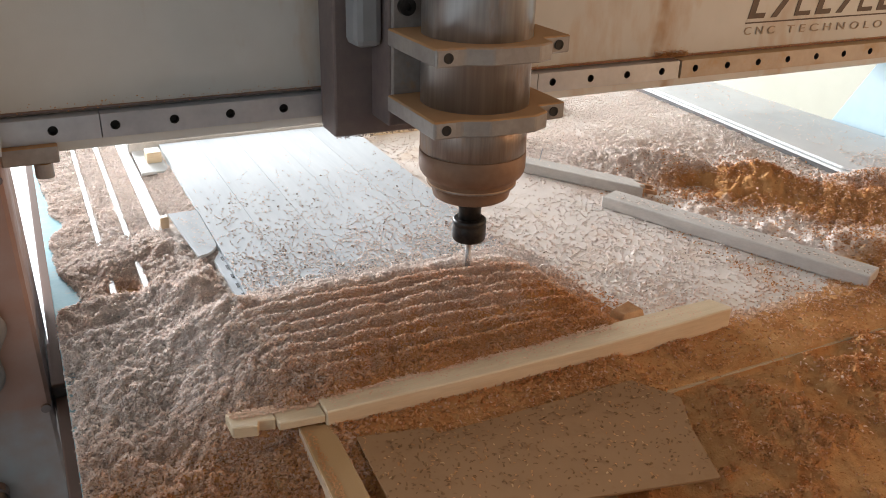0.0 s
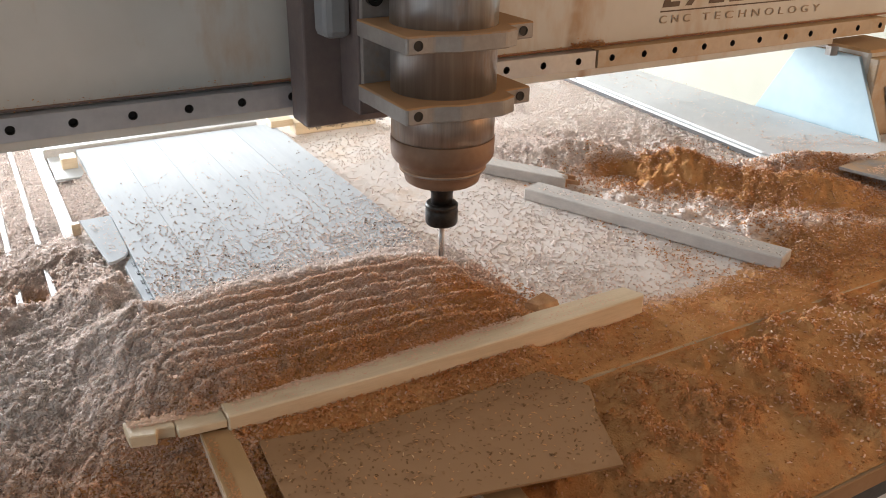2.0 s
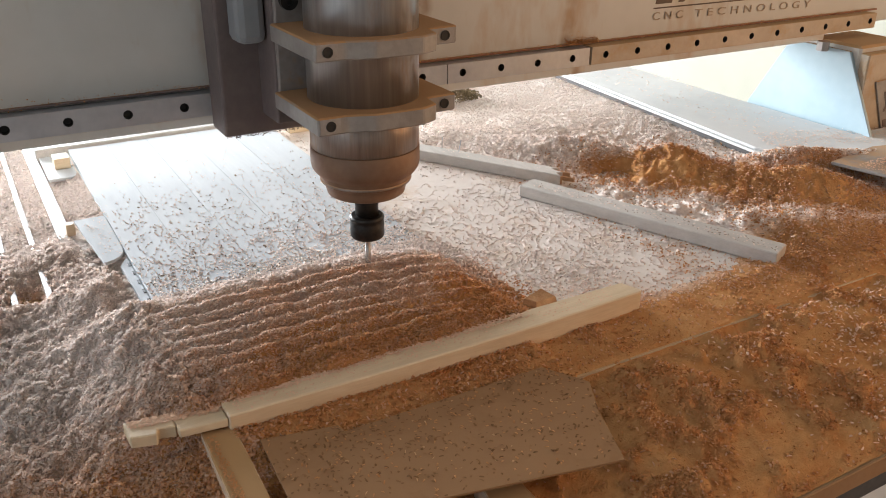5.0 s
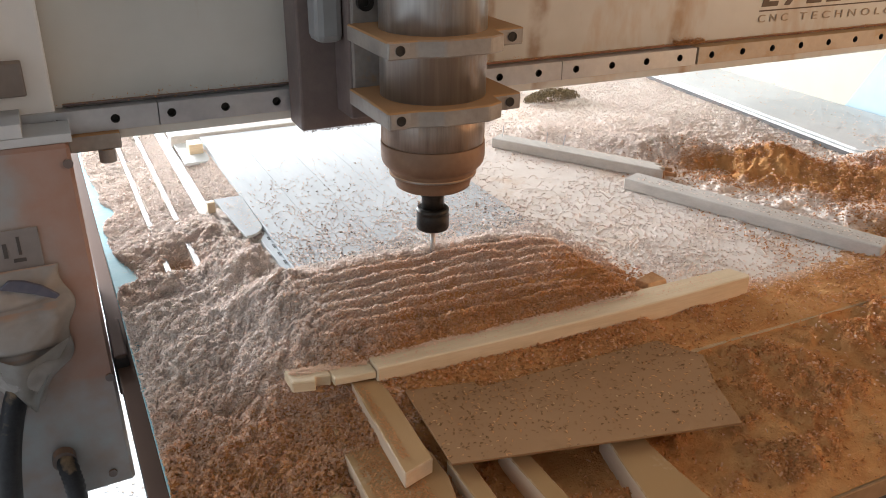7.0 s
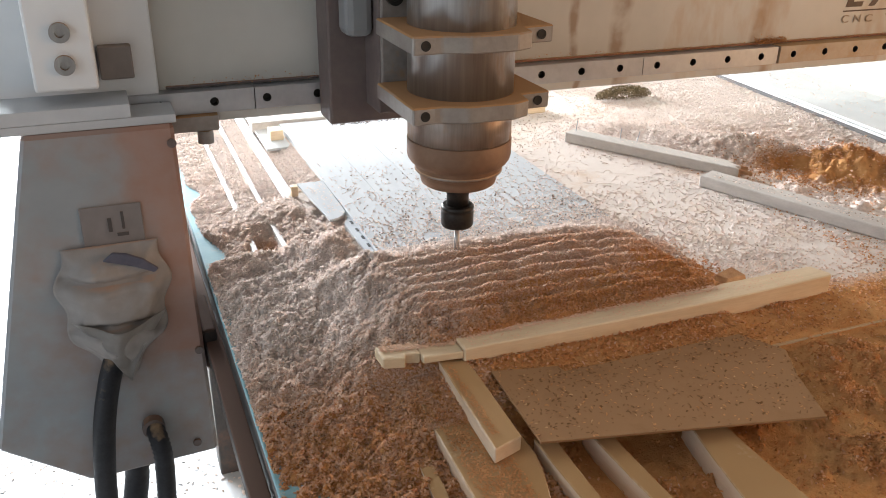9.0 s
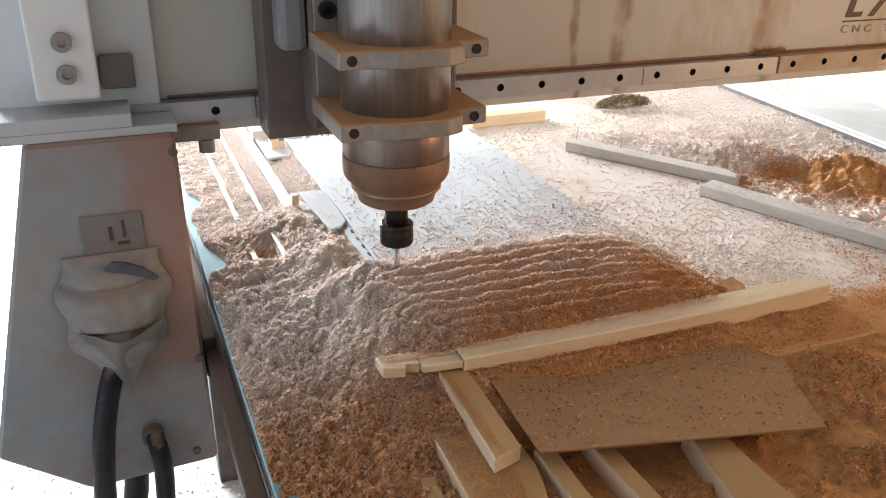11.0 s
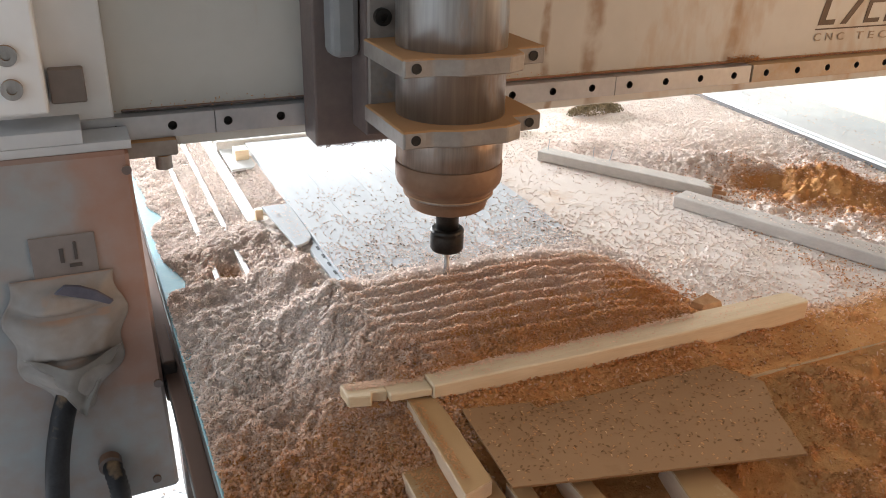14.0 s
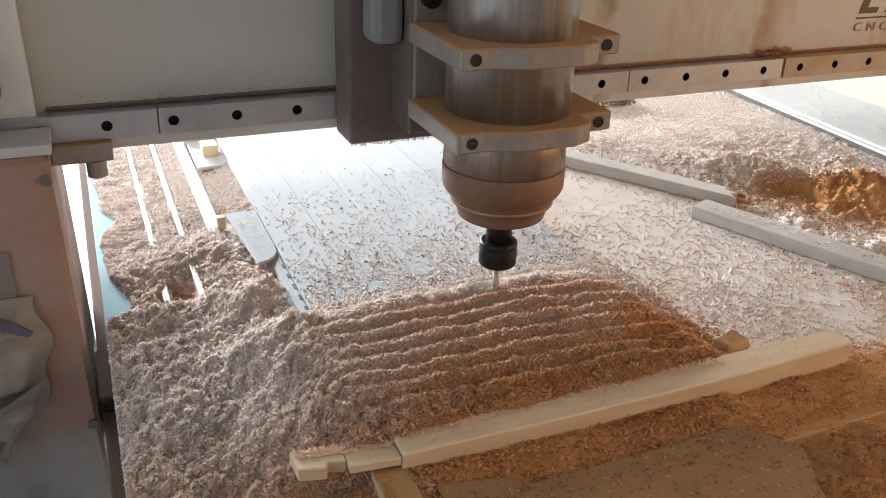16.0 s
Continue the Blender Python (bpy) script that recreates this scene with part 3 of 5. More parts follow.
# ---- the room ----
def room():
    solid("floor", box(B(), -6, 5, -3, 9, -0.95, -0.85), M_FLOOR, "pale concrete workshop floor, dusted with shavings", "floor", "", "structure")
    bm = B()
    # The gap in this wall is made up, to go with the warm fill lamp.
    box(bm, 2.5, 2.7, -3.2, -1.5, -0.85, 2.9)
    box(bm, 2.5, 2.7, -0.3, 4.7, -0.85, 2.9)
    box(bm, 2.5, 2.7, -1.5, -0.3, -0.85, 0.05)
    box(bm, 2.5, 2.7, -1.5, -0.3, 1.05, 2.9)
    solid("wall_east", bm, M_WALL, "cream painted workshop wall with a gap added for the warm fill lamp", "wall", "", "structure")
    bm = B()
    box(bm, 1.6, 2.5, 4.5, 4.7, -0.85, 2.9)
    box(bm, -3.0, -2.8, 4.5, 4.7, -0.85, 2.9)
    box(bm, -2.8, 1.6, 4.5, 4.7, 1.65, 2.9)
    solid("wall_north", bm, M_WALL, "cream painted wall with a wide open doorway", "wall", "", "structure")
    # West wall, south wall and ceiling are unseen, added dark to limit bounce.
    bm = B()
    box(bm, -3.0, -2.8, -3.2, -1.55, -0.85, 2.9)
    box(bm, -3.0, -2.8, 0.35, 4.5, -0.85, 2.9)
    box(bm, -3.0, -2.8, -1.55, 0.35, 1.8, 2.9)
    solid("wall_west", bm, M_UNSEENWALL, "unseen dark grey wall with an open doorway", "wall", "", "structure")
    solid("wall_south", box(B(), -3.0, 2.5, -3.2, -3.0, -0.85, 2.9), M_UNSEENWALL, "unseen dark grey wall that cuts bounce light", "wall", "", "structure")
    solid("ceiling", box(B(), -3.0, 2.7, -3.2, 4.7, 2.9, 3.0), M_CEIL, "unseen dark grey roof that cuts bounce light", "ceiling", "", "structure")


room()


# ---- the router's bed ----
def router_bed():
    bed = thing("router_bed", "steel router bed with turquoise edge, covered in sawdust", "machine bed", (0.52, 1.3, -0.85))
    inv = Matrix.Translation((-0.52, -1.3, 0.85))

    def put(name, bm, mat, label=""):
        bmesh.ops.transform(bm, matrix=inv, verts=bm.verts[:])
        return part(name, bm, mat, bed, label)
    put("tabletop", box(B(), BED_X0 + 0.036, BED_X1, BED_Y0, BED_Y1, BED_Z - 0.016, BED_Z, 0.001), M_MDF, "bare fibreboard top")
    put("front_lipping", box(B(), BED_X0 + 0.036, BED_X1, BED_Y0 - 0.003, BED_Y0 - 0.0003, BED_Z - 0.016, BED_Z + 0.002, 0.0008), M_BROWNBOARD, "dust-stained front edge of the top")
    put("edge_strip", box(B(), BED_X0 - 0.003, BED_X0 + 0.0355, BED_Y0 + 0.01, BED_Y1, BED_Z - 0.007, BED_Z + 0.001, 0.001), M_TEAL, "turquoise painted edge")
    put("edge_channel", box(B(), BED_X0 - 0.001, BED_X0 + 0.0355, BED_Y0 + 0.01, BED_Y1, BED_Z - 0.0295, BED_Z - 0.0072, 0.001), M_FRAME, "dark channel caked with dust")
    put("front_profile", box(B(), BED_X0, BED_X1, BED_Y0 + 0.012, BED_Y0 + 0.06, BED_Z - 0.058, BED_Z - 0.017, 0.002), M_BLACK, "black steel front profile")
    put("front_panel", box(B(), BED_X0, BED_X1, BED_Y0 + 0.02, BED_Y0 + 0.06, BED_Z - 0.20, BED_Z - 0.059, 0.002), M_WHITESHEET, "pale grey front panel")
    put("side_rail", box(B(), BED_X0 + 0.006, BED_X0 + 0.06, BED_Y0 + 0.062, BED_Y1, BED_Z - 0.12, BED_Z - 0.03, 0.003), M_FRAME, "dark steel side beam caked with dust")
    put("side_rail", box(B(), BED_X1 - 0.06, BED_X1, BED_Y0 + 0.062, BED_Y1, BED_Z - 0.12, BED_Z - 0.017, 0.003), M_FRAME)
    put("guide_rail", box(B(), BED_X0 - 0.017, BED_X0 + 0.003, BED_Y0 + 0.062, BED_Y1, BED_Z - 0.092, BED_Z - 0.072, 0.002), M_FRAME, "dusty linear guide rail")
    for x in (BED_X0 + 0.03, BED_X1 - 0.09):
        for y in (0.4, 1.3, 2.2):
            put("leg", box(B(), x, x + 0.07, y, y + 0.07, -0.85, BED_Z - 0.121, 0.003), M_FRAME)
    return bed


router_bed()


# ---- the gantry ----
RAIL_Z0, RAIL_Z1, RAIL_Y, BEAM_Y = 0.1405, 0.1655, 0.70, 0.722


def gantry():
    g = thing("gantry", "cream painted steel gantry beam with linear rails, streaked with sawdust", "gantry", (0.5, 0.8, 0.128))
    inv = Matrix.Translation((-0.5, -0.8, -0.128))

    def put(name, bm, mat, label="", parent=g, *more):
        bmesh.ops.transform(bm, matrix=inv, verts=bm.verts[:])
        return part(name, bm, mat, parent, label, *more)
    put("beam", box(B(), -0.335, 1.42, BEAM_Y, 0.90, 0.1445, 0.47, 0.004), M_CREAM, "cream beam with brown dust streaks")
    put("bottom_flange", box(B(), -0.17, 1.21, 0.706, 0.902, 0.1285, 0.1405, 0.002), M_CREAM, "dusty lower flange")
    put("ledge", box(B(), -0.17, 0.199, 0.718, 0.7225, 0.1665, 0.1695, 0.001), M_BROWNPLATE)
    put("ledge", box(B(), 0.20, 1.36, 0.718, 0.7225, 0.1665, 0.1695, 0.001), M_LEDGE, "red-brown dusty ledge above the rail")
    holes = [round(-0.18 + 0.06 * i, 3) for i in range(26)]
    cuts = [(-0.212, -0.0745, M_RAIL, ""), (-0.0735, 0.4565, M_RAIL, ""), (0.4575, 0.690, M_RAIL, ""), (0.6945, 1.335, M_DUSTRAIL, "dusty rail segment")]
    for a, c, mat, label in cuts:
        inside = [h for h in holes if a + 0.011 < h < c - 0.011]
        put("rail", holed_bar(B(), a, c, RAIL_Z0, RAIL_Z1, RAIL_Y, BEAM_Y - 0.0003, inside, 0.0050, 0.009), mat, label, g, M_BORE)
    # end block over the left leg, with its bolted plate
    put("end_block", box(B(), -0.345, -0.178, 0.708, 0.7215, 0.150, 0.47, 0.003), M_WHITEPAINT)
    put("bolt_plate", box(B(), -0.300, -0.2385, 0.660, 0.7075, 0.186, 0.47, 0.003), M_WHITEPAINT, "white bolted plate")
    for z in (0.2135, 0.246, 0.33, 0.36):
        put("bolt", cylinder(ring(B(), (-0.268, 0.6598, z), 0.010, 0.0045, 0.006), (-0.268, 0.6595, z), (0, -1, 0), 0.0046, 0.002, 8), M_STEEL, "steel socket bolt")
    put("stop_block", box(B(), -0.236, -0.202, 0.690, 0.7075, 0.188, 0.223, 0.002), M_LEGCOVER, "dusty grey stop block")
    bm = box(B(), -0.172, -0.118, 0.690, 0.705, 0.122, 0.140, 0.002)
    cylinder(bm, (-0.134, 0.697, 0.107), (0, 0, 1), 0.009, 0.015)
    put("limit_switch", bm, M_ALU, "dusty limit switch under the rail")
    # lettering
    for text, x, width in (("CNC", 0.822, 0.062), ("TECHNOLOGY", 0.909, 0.268)):
        cu = bpy.data.curves.new("lettering", "FONT")
        cu.body, cu.size, cu.extrude, cu.space_character = text, 0.0165, 0.0004, 1.7
        t = new("lettering_curve", cu)
        me = bpy.data.meshes.new_from_object(t.evaluated_get(bpy.context.evaluated_depsgraph_get()))
        w = max(v.co.x for v in me.vertices)
        z = 0.1895 - (x - 0.822) * 0.016
        me.transform(Matrix.Translation((x, BEAM_Y - 0.0009, z)) @ Matrix.Rotation(radians(0.9), 4, "Y") @ Matrix.Rotation(radians(90), 4, "X") @ Matrix.Diagonal((width / w, 1.0, 1.0, 1.0)))
        me.transform(inv)
        me.materials.append(M_INK2)
        bpy.data.objects.remove(t)
        ob = new("lettering", me)
        ob.parent = g
        tagged(ob, "faded brown lettering reading " + text)
    put("underline", box(B(), 0.823, 1.183, BEAM_Y - 0.0008, BEAM_Y - 0.0001, 0.2055, 0.2075), M_INK, "thin dark brown rule")
    for i in range(8):
        x = 0.826 + i * 0.0455
        bm = B()
        if i % 3 == 0:
            prism(bm, [(x, 0.2125), (x + 0.032, 0.2125), (x + 0.034, 0.220), (x + 0.014, 0.220), (x + 0.020, 0.249), (x + 0.008, 0.249)], BEAM_Y - 0.0009, BEAM_Y - 0.0001, "y")
        elif i % 3 == 1:
            prism(bm, [(x, 0.2125), (x + 0.012, 0.2125), (x + 0.042, 0.249), (x + 0.030, 0.249)], BEAM_Y - 0.0009, BEAM_Y - 0.0001, "y")
        else:
            prism(bm, [(x + 0.002, 0.2125), (x + 0.034, 0.2125), (x + 0.035, 0.219), (x + 0.010, 0.219), (x + 0.015, 0.242), (x + 0.040, 0.242), (x + 0.042, 0.249), (x + 0.008, 0.249)],
                  BEAM_Y - 0.0009, BEAM_Y - 0.0001, "y")
        put("logo_mark", bm, M_INK, "dark slanted logo mark")
    # the two legs
    leg = put("left_leg", prism(B(), [(-0.320, 0.148), (-0.172, 0.148), (-0.1655, -0.281), (-0.316, -0.287), (-0.408, -0.217)], 0.640, 0.90, "y", 0.004), M_LEG,
              "grey painted leg smeared with brown dust")
    put("access_cover", box(B(), -0.279, -0.216, 0.6375, 0.6398, 0.0, 0.066, 0.001), M_LEGCOVER, "dusty cover plate", leg)
    for i, (x, z, w, h) in enumerate(((-0.252, 0.036, 0.004, 0.016), (-0.244, 0.030, 0.012, 0.004), (-0.238, 0.038, 0.003, 0.020))):
        put("marking", box(B(), x, x + w, 0.6368, 0.6373, z, z + h), M_FRAME, "", leg)
    for x, z in ((-0.176, 0.128), (-0.166 - 0.008, -0.130), (-0.19, -0.262)):
        put("screw", cylinder(B(), (x, 0.640, z), (0, -1, 0), 0.005, 0.003, 12), M_BROWNPLATE, "", leg)
    put("cable_gland", cylinder(B(), (-0.238, 0.640, -0.222), (0, -1, 0), 0.013, 0.012, 20), M_BROWNPLATE, "dusty round cable gland", leg)
    put("shelf_plate", box(box(B(), -0.345, -0.168, 0.645, 0.6985, 0.1482, 0.1575, 0.0008), -0.345, -0.2125, 0.6452, 0.7075, 0.1577, 0.1720, 0.0008), M_SHELF, "", leg)
    put("bearing_block", box(B(), -0.166, -0.150, 0.66, 0.76, -0.172, -0.118, 0.003), M_FRAME, "black rail bearing block", leg)
    right = put("right_leg", prism(B(), [(1.2215, 0.128), (1.345, 0.128), (1.50, -0.30), (1.2215, -0.30)], 0.64, 0.745, "y", 0.004), M_CREAM, "leg coated with tan dust")
    put("gusset_plate", prism(B(), [(0.655, 0.118), (0.775, 0.118), (1.01, -0.30), (0.43, -0.30)], 1.214, 1.221, "x", 0.001), M_BLUEPAINT, "pale blue painted gusset plate", right)
    put("front_cover", prism(B(), [(1.222, 0.118), (1.325, 0.118), (1.48, -0.30), (1.222, -0.30)], 0.622, 0.6395, "y", 0.002), M_DUSTRAIL, "tan dusted front cover", right)
    sign = put("label_plate", prism(B(), [(1.250, 0.070), (1.312, 0.074), (1.360, -0.018), (1.296, -0.022)], 0.619, 0.6215, "y", 0.0008), M_ALU, "tan dusted label plate", right)
    put("label_symbol", prism(prism(B(), [(1.279, 0.050), (1.285, 0.050), (1.304, 0.012), (1.298, 0.012)], 0.6180, 0.6187, "y"), [(1.296, 0.046), (1.301, 0.046), (1.292, 0.014), (1.287, 0.014)], 0.6181, 0.6186, "y"), M_BROWNPLATE, "dark worn symbol", sign)
    put("label_band", prism(B(), [(1.291, -0.001), (1.345, 0.002), (1.352, -0.013), (1.298, -0.016)], 0.6180, 0.6187, "y"), M_BROWNPLATE, "dark band on the label", sign)
    put("bolt", cylinder(B(), (1.203, 0.70, 0.113), (0, 0, 1), 0.011, 0.0155, 6), M_STEEL, "steel hexagon bolt", right)
    # caked dust along the top of the rail
    rng = np.random.default_rng(5)
    for a, c, k in ((0.40, 1.33, 2600), (0.66, 0.72, 1100), (-0.2, 0.4, 500)):
        x = rng.uniform(a, c, k)
        dy = np.abs(rng.normal(0, 0.004, k))
        z = np.where(rng.random(k) < 0.75, 0.1675 + np.abs(rng.normal(0, 0.0014 if c > 0.72 else 0.004, k)), RAIL_Z0 - 0.0005)
        me = shavings_mesh("caked_sawdust", x, np.clip(0.722 - dy, 0.7005, 0.7215), z, rng, 0.55)
        me.transform(inv)
        me.materials.append(M_DUST)
        ob = new("caked_sawdust", me)
        ob.parent = g
        tagged(ob, "sawdust caked on the rail", kind="stuff")
    return g


gantry()


# ---- the spindle and its carriage (moves along the beam) ----
AXIS_Y = 0.54


def spindle_carriage():
    """Built about its own axis: x = 0 on the spindle's axis."""
    s = thing("spindle_carriage", "steel milling spindle clamped on a dusty carriage", "router spindle")
    part("carriage_plate", box(B(), -0.114, 0.114, 0.650, 0.698, 0.1275, 0.47, 0.003), M_BROWNPLATE, s, "dark carriage plate caked with sawdust")
    part("slide_plate", box(B(), -0.071, 0.071, 0.600, 0.6495, 0.150, 0.47, 0.002), M_BROWNPLATE, s, "dusty slide plate")
    part("mounting_plate", box(B(), -0.069, 0.069, 0.592, 0.5997, 0.165, 0.47, 0.001), M_ALU, s, "grey mounting plate")
    part("screw_cover", box(B(), -0.102, -0.0715, 0.612, 0.6495, 0.232, 0.47, 0.008), M_COVER, s, "grey rounded cover")
    for z in (0.277, 0.40):
        for x in (-0.056, 0.056):
            part("bolt", cylinder(ring(B(), (x, 0.5918, z), 0.009, 0.0042, 0.007), (x, 0.5915, z), (0, -1, 0), 0.0043, 0.003, 8), M_BLACK, s, "black socket bolt")
    for z in (0.1700, 0.2385, 0.345):
        # the cap bulges to the front in two facets; the right-hand ear is set back
        out = [(-0.076, 0.5915), (-0.076, 0.478), (-0.046, 0.4775), (-0.020, 0.4680), (0.030, 0.4670), (0.049, 0.4760), (0.052, 0.4985), (0.086, 0.5010), (0.086, 0.5915)]
        clamp = part("clamp", prism(B(), out, z, z + 0.0175, "z", 0.0015), M_ALU, s, "pale cast clamp with orange dust on top")
        for x, y in ((-0.063, 0.4782), (0.0715, 0.4998)):
            cz = z + 0.0088
            part("clamp_bolt", cylinder(ring(B(), (x, y - 0.0004, cz), 0.0050, 0.0036, 0.0010), (x, y - 0.0005, cz), (0, -1, 0), 0.0037, 0.0004, 14), M_BORE, clamp, "black sunk bolt")
        for x0, x1, y in ((-0.0735, -0.0530, 0.4778), (0.0610, 0.0825, 0.5000)):
            part("bolt_seat", prism(B(), [(x0, z + 0.0015), (x1, z + 0.0015), (x1, z + 0.0160), (x0, z + 0.0160)], y - 0.0003, y + 0.0006, "y"), M_SEAT, clamp, "pale milled bolt seat")
    part("housing", lathe(B(), [(0.0555, 0.1705), (0.0565, 0.1710), (0.0565, 0.50), (0.05, 0.503)], 0, AXIS_Y), M_STEEL, s, "brushed steel housing")
    part("nose_band", lathe(B(), [(0.0555, 0.1362), (0.0562, 0.1368), (0.0562, 0.1695), (0.0555, 0.1703)], 0, AXIS_Y), M_NOSE, s, "steel band filmed with brown dust")
    collar = [(0.030, 0.0830), (0.0385, 0.0832), (0.0412, 0.0850), (0.0424, 0.0900), (0.0430, 0.0958), (0.0462, 0.0966), (0.0474, 0.0985), (0.0480, 0.1050), (0.0490, 0.1065),
              (0.0535, 0.1100), (0.0560, 0.1140), (0.0570, 0.1190), (0.0570, 0.1350), (0.0560, 0.1361)]
    nose = part("dust_collar", lathe(B(), collar, 0, AXIS_Y), M_SPINDLEDUST, s, "nose of the spindle coated in orange sawdust")
    part("lip_ring", lathe(B(), [(0.0472, 0.0985), (0.0484, 0.0990), (0.0484, 0.1012), (0.0472, 0.1018)], 0, AXIS_Y), M_NOSE, nose, "worn steel lip")
    part("shaft", lathe(B(), [(0.0115, 0.056), (0.0125, 0.0565), (0.0125, 0.068), (0.0140, 0.072), (0.0150, 0.0828)], 0, AXIS_Y, 32), M_BLACK, s, "black shaft nose")
    bm = lathe(B(), [(0.0120, 0.0295), (0.0172, 0.0305), (0.0185, 0.0330), (0.0185, 0.0475), (0.0175, 0.0500), (0.0185, 0.0510), (0.0185, 0.0545), (0.0165, 0.0562)], 0, AXIS_Y, 36)
    part("collet_nut", bm, M_BLACK, s, "black collet nut")
    part("milling_cutter", lathe(B(), [(0.0014, -0.012), (0.0030, -0.011), (0.0030, 0.0293)], 0, AXIS_Y, 16), M_STEEL, s, "straight steel cutter")
    rng = np.random.default_rng(3)
    n = 900
    x = rng.uniform(-0.112, 0.112, n)
    clot = np.abs(rough_noise(x, x * 0, 90, 31)) * 0.006
    me = grains_mesh("hanging_sawdust", x, rng.uniform(0.6495, 0.672, n), 0.1272 - clot * rng.random(n), rng, 0.6, 60)
    me.materials.append(M_BROWNPLATE)
    ob = new("hanging_sawdust", me)
    ob.parent = s
    tagged(ob, "dark sawdust hanging from the plate's lower edge", kind="stuff")
    n = 420
    x, y = rng.normal(-0.004, 0.011, n), AXIS_Y + rng.normal(0.0, 0.006, n)
    z = 0.001 + np.abs(rng.normal(0, 0.007, n)) * np.exp(-np.abs(x) / 0.02)
    me = grains_mesh("flying_dust", x, y, z, rng, 0.3, 60)
    me.materials.append(M_CHIP)
    ob = new("flying_dust", me)
    ob.parent = s
    tagged(ob, "small puff of dust at the cutter", kind="stuff")
    return s


carriage = spindle_carriage()


# ---- boards and pieces on the bed ----
SHEET = [(0.0527, 0.2105), (0.303, 0.1585), (0.3275, 0.2205), (0.350, 0.260), (0.3265, 0.3015), (0.125, 0.2985), (0.123, 0.309), (0.060, 0.3215)]


def boards():
    # the wide base board under the work
    base = thing("base_board", "wide pale fibreboard lying on the router bed under the work", "board", (0.6, 1.0, BED_Z))
    part("board", box(B(), 0.02 - 0.6, 1.10 - 0.6, 0.283 - 1.0, 1.75 - 1.0, 0.0005, BOARD_Z - BED_Z, 0.0012), M_PALEBOARD, base)
    part("edge_band", box(B(), 0.02 - 0.6, 1.10 - 0.6, 0.2795 - 1.0, 0.2828 - 1.0, 0.0005, BOARD_Z - BED_Z + 0.0004, 0.0008), M_MDF, base, "sawn tan edge of the board")
    # the laminate panel that is being cut: planks side by side
    panel = thing("work_panel", "white laminate plank panel on a board, speckled with shavings", "panel", (0.2, 0.8, BOARD_Z))
    edges = [0.040, 0.098, 0.160, 0.222, 0.290, 0.362]
    for a, c in zip(edges, edges[1:]):
        part("plank", box(B(), a - 0.2 + 0.0001, c - 0.2 - 0.0001, 0.41 - 0.8, 1.166 - 0.8, 0.0003, PANEL_Z - BOARD_Z, 0.00018), M_WHITEPANEL, panel)
    # notched edge strip, and the tongue with a rounded end beside it
    bm = prism(B(), [(0.0395, 0.56), (0.031, 0.575), (0.028, 0.705), (0.0395, 0.730)], PANEL_Z - 0.012, PANEL_Z - 0.004, "z", 0.0006)
    solid("edge_strip_offcut", bm, M_WHITEPANEL, "white strip offcut half buried in shavings", "offcut")
    for y in (0.600, 0.625, 0.650, 0.675, 0.70):
        solid("slot_peg", box(B(), 0.0362, 0.0394, y, y + 0.010, PANEL_Z - 0.0039, PANEL_Z - 0.0032, 0.0002), M_BORE, "dark notch peg in a white strip", "peg", "pegs in the strip")
    out = [(0.002, 0.862), (0.0125, 0.7165), (0.0145, 0.7155), (0.024, 0.7185), (0.032, 0.7255), (0.0375, 0.735), (0.0392, 0.745), (0.0397, 0.862)]
    solid("tongue_offcut", prism(B(), out, PANEL_Z - 0.004, PANEL_Z - 0.0004, "z", 0.0006), M_WHITEPANEL, "white laminate offcut with a rounded end beside the panel", "offcut")
    solid("yellow_block", box(B(), -0.009, 0.0012, 0.850, 0.861, -0.034, PANEL_Z - 0.0005, 0.001), M_PINE, "small yellow pine block at the end of an offcut", "wood block")
    # slats stepping down to the left
    for x0, x1, z, y0, y1 in ((-0.0885, -0.0815, -0.0505, 0.66, 1.6), (-0.053, -0.046, -0.0435, 0.66, 1.6), (-0.020, -0.003, -0.0345, 0.70, 1.6)):
        solid("stepped_slat", box(B(), x0, x1, y0, y1, BED_Z + 0.0005, z, 0.001), M_GREYWOOD, "long pale slat half buried in shavings on the bed", "slat", "stepped slats")
    solid("white_offcut", box(B(), -0.0025, 0.038, 1.06, 1.5, BOARD_Z + 0.0003, -0.027, 0.001), M_WHITESHEET, "white flat offcut beside the panel", "offcut")
    solid("pine_block", box(B(), 0.012, 0.034, 1.100, 1.128, -0.0268, -0.010, 0.001), M_PINE, "pale pine block standing beside the panel", "wood block")
    solid("back_batten", box(B(), 0.0, 0.345, 1.172, 1.200, BOARD_Z + 0.0004, -0.014, 0.0015, pose(0.0, 0.0, 0.0, 0, 0, 0.3)), M_GREYWOOD, "long pine batten behind the white panel", "batten")
    solid("clamp_offcut", box(B(), 0.352, 0.392, 1.135, 1.165, PANEL_Z + 0.0004, -0.006, 0.001), M_PINE, "small pine offcut on the panel's corner", "offcut")
    solid("far_batten", box(B(), 0.395, 0.548, 1.120, 1.152, BOARD_Z + 0.0004, -0.010, 0.0015, pose(0, 0, 0, 0, 0, 0.2)), M_PINE, "short pine batten on the base board", "batten")

    # two loose slats on the right
    def loose(name, a, c, width, z0, z1, mat, label):
        a, c = Vector(a), Vector(c)
        d = (c - a).normalized()
        w = Vector((-d.y, d.x)) * width
        if w.x < 0:
            w = -w
        solid(name, prism(B(), [tuple(p) for p in (a, c, c + w, a + w)], z0, z1, "z", 0.0012), mat, label, "slat", "loose slats")
    slat = thing("broken_slat", "pale wooden slat with a splintered brown end and upright brads", "slat", (0.0, 0.0, 0.0), "loose slats")
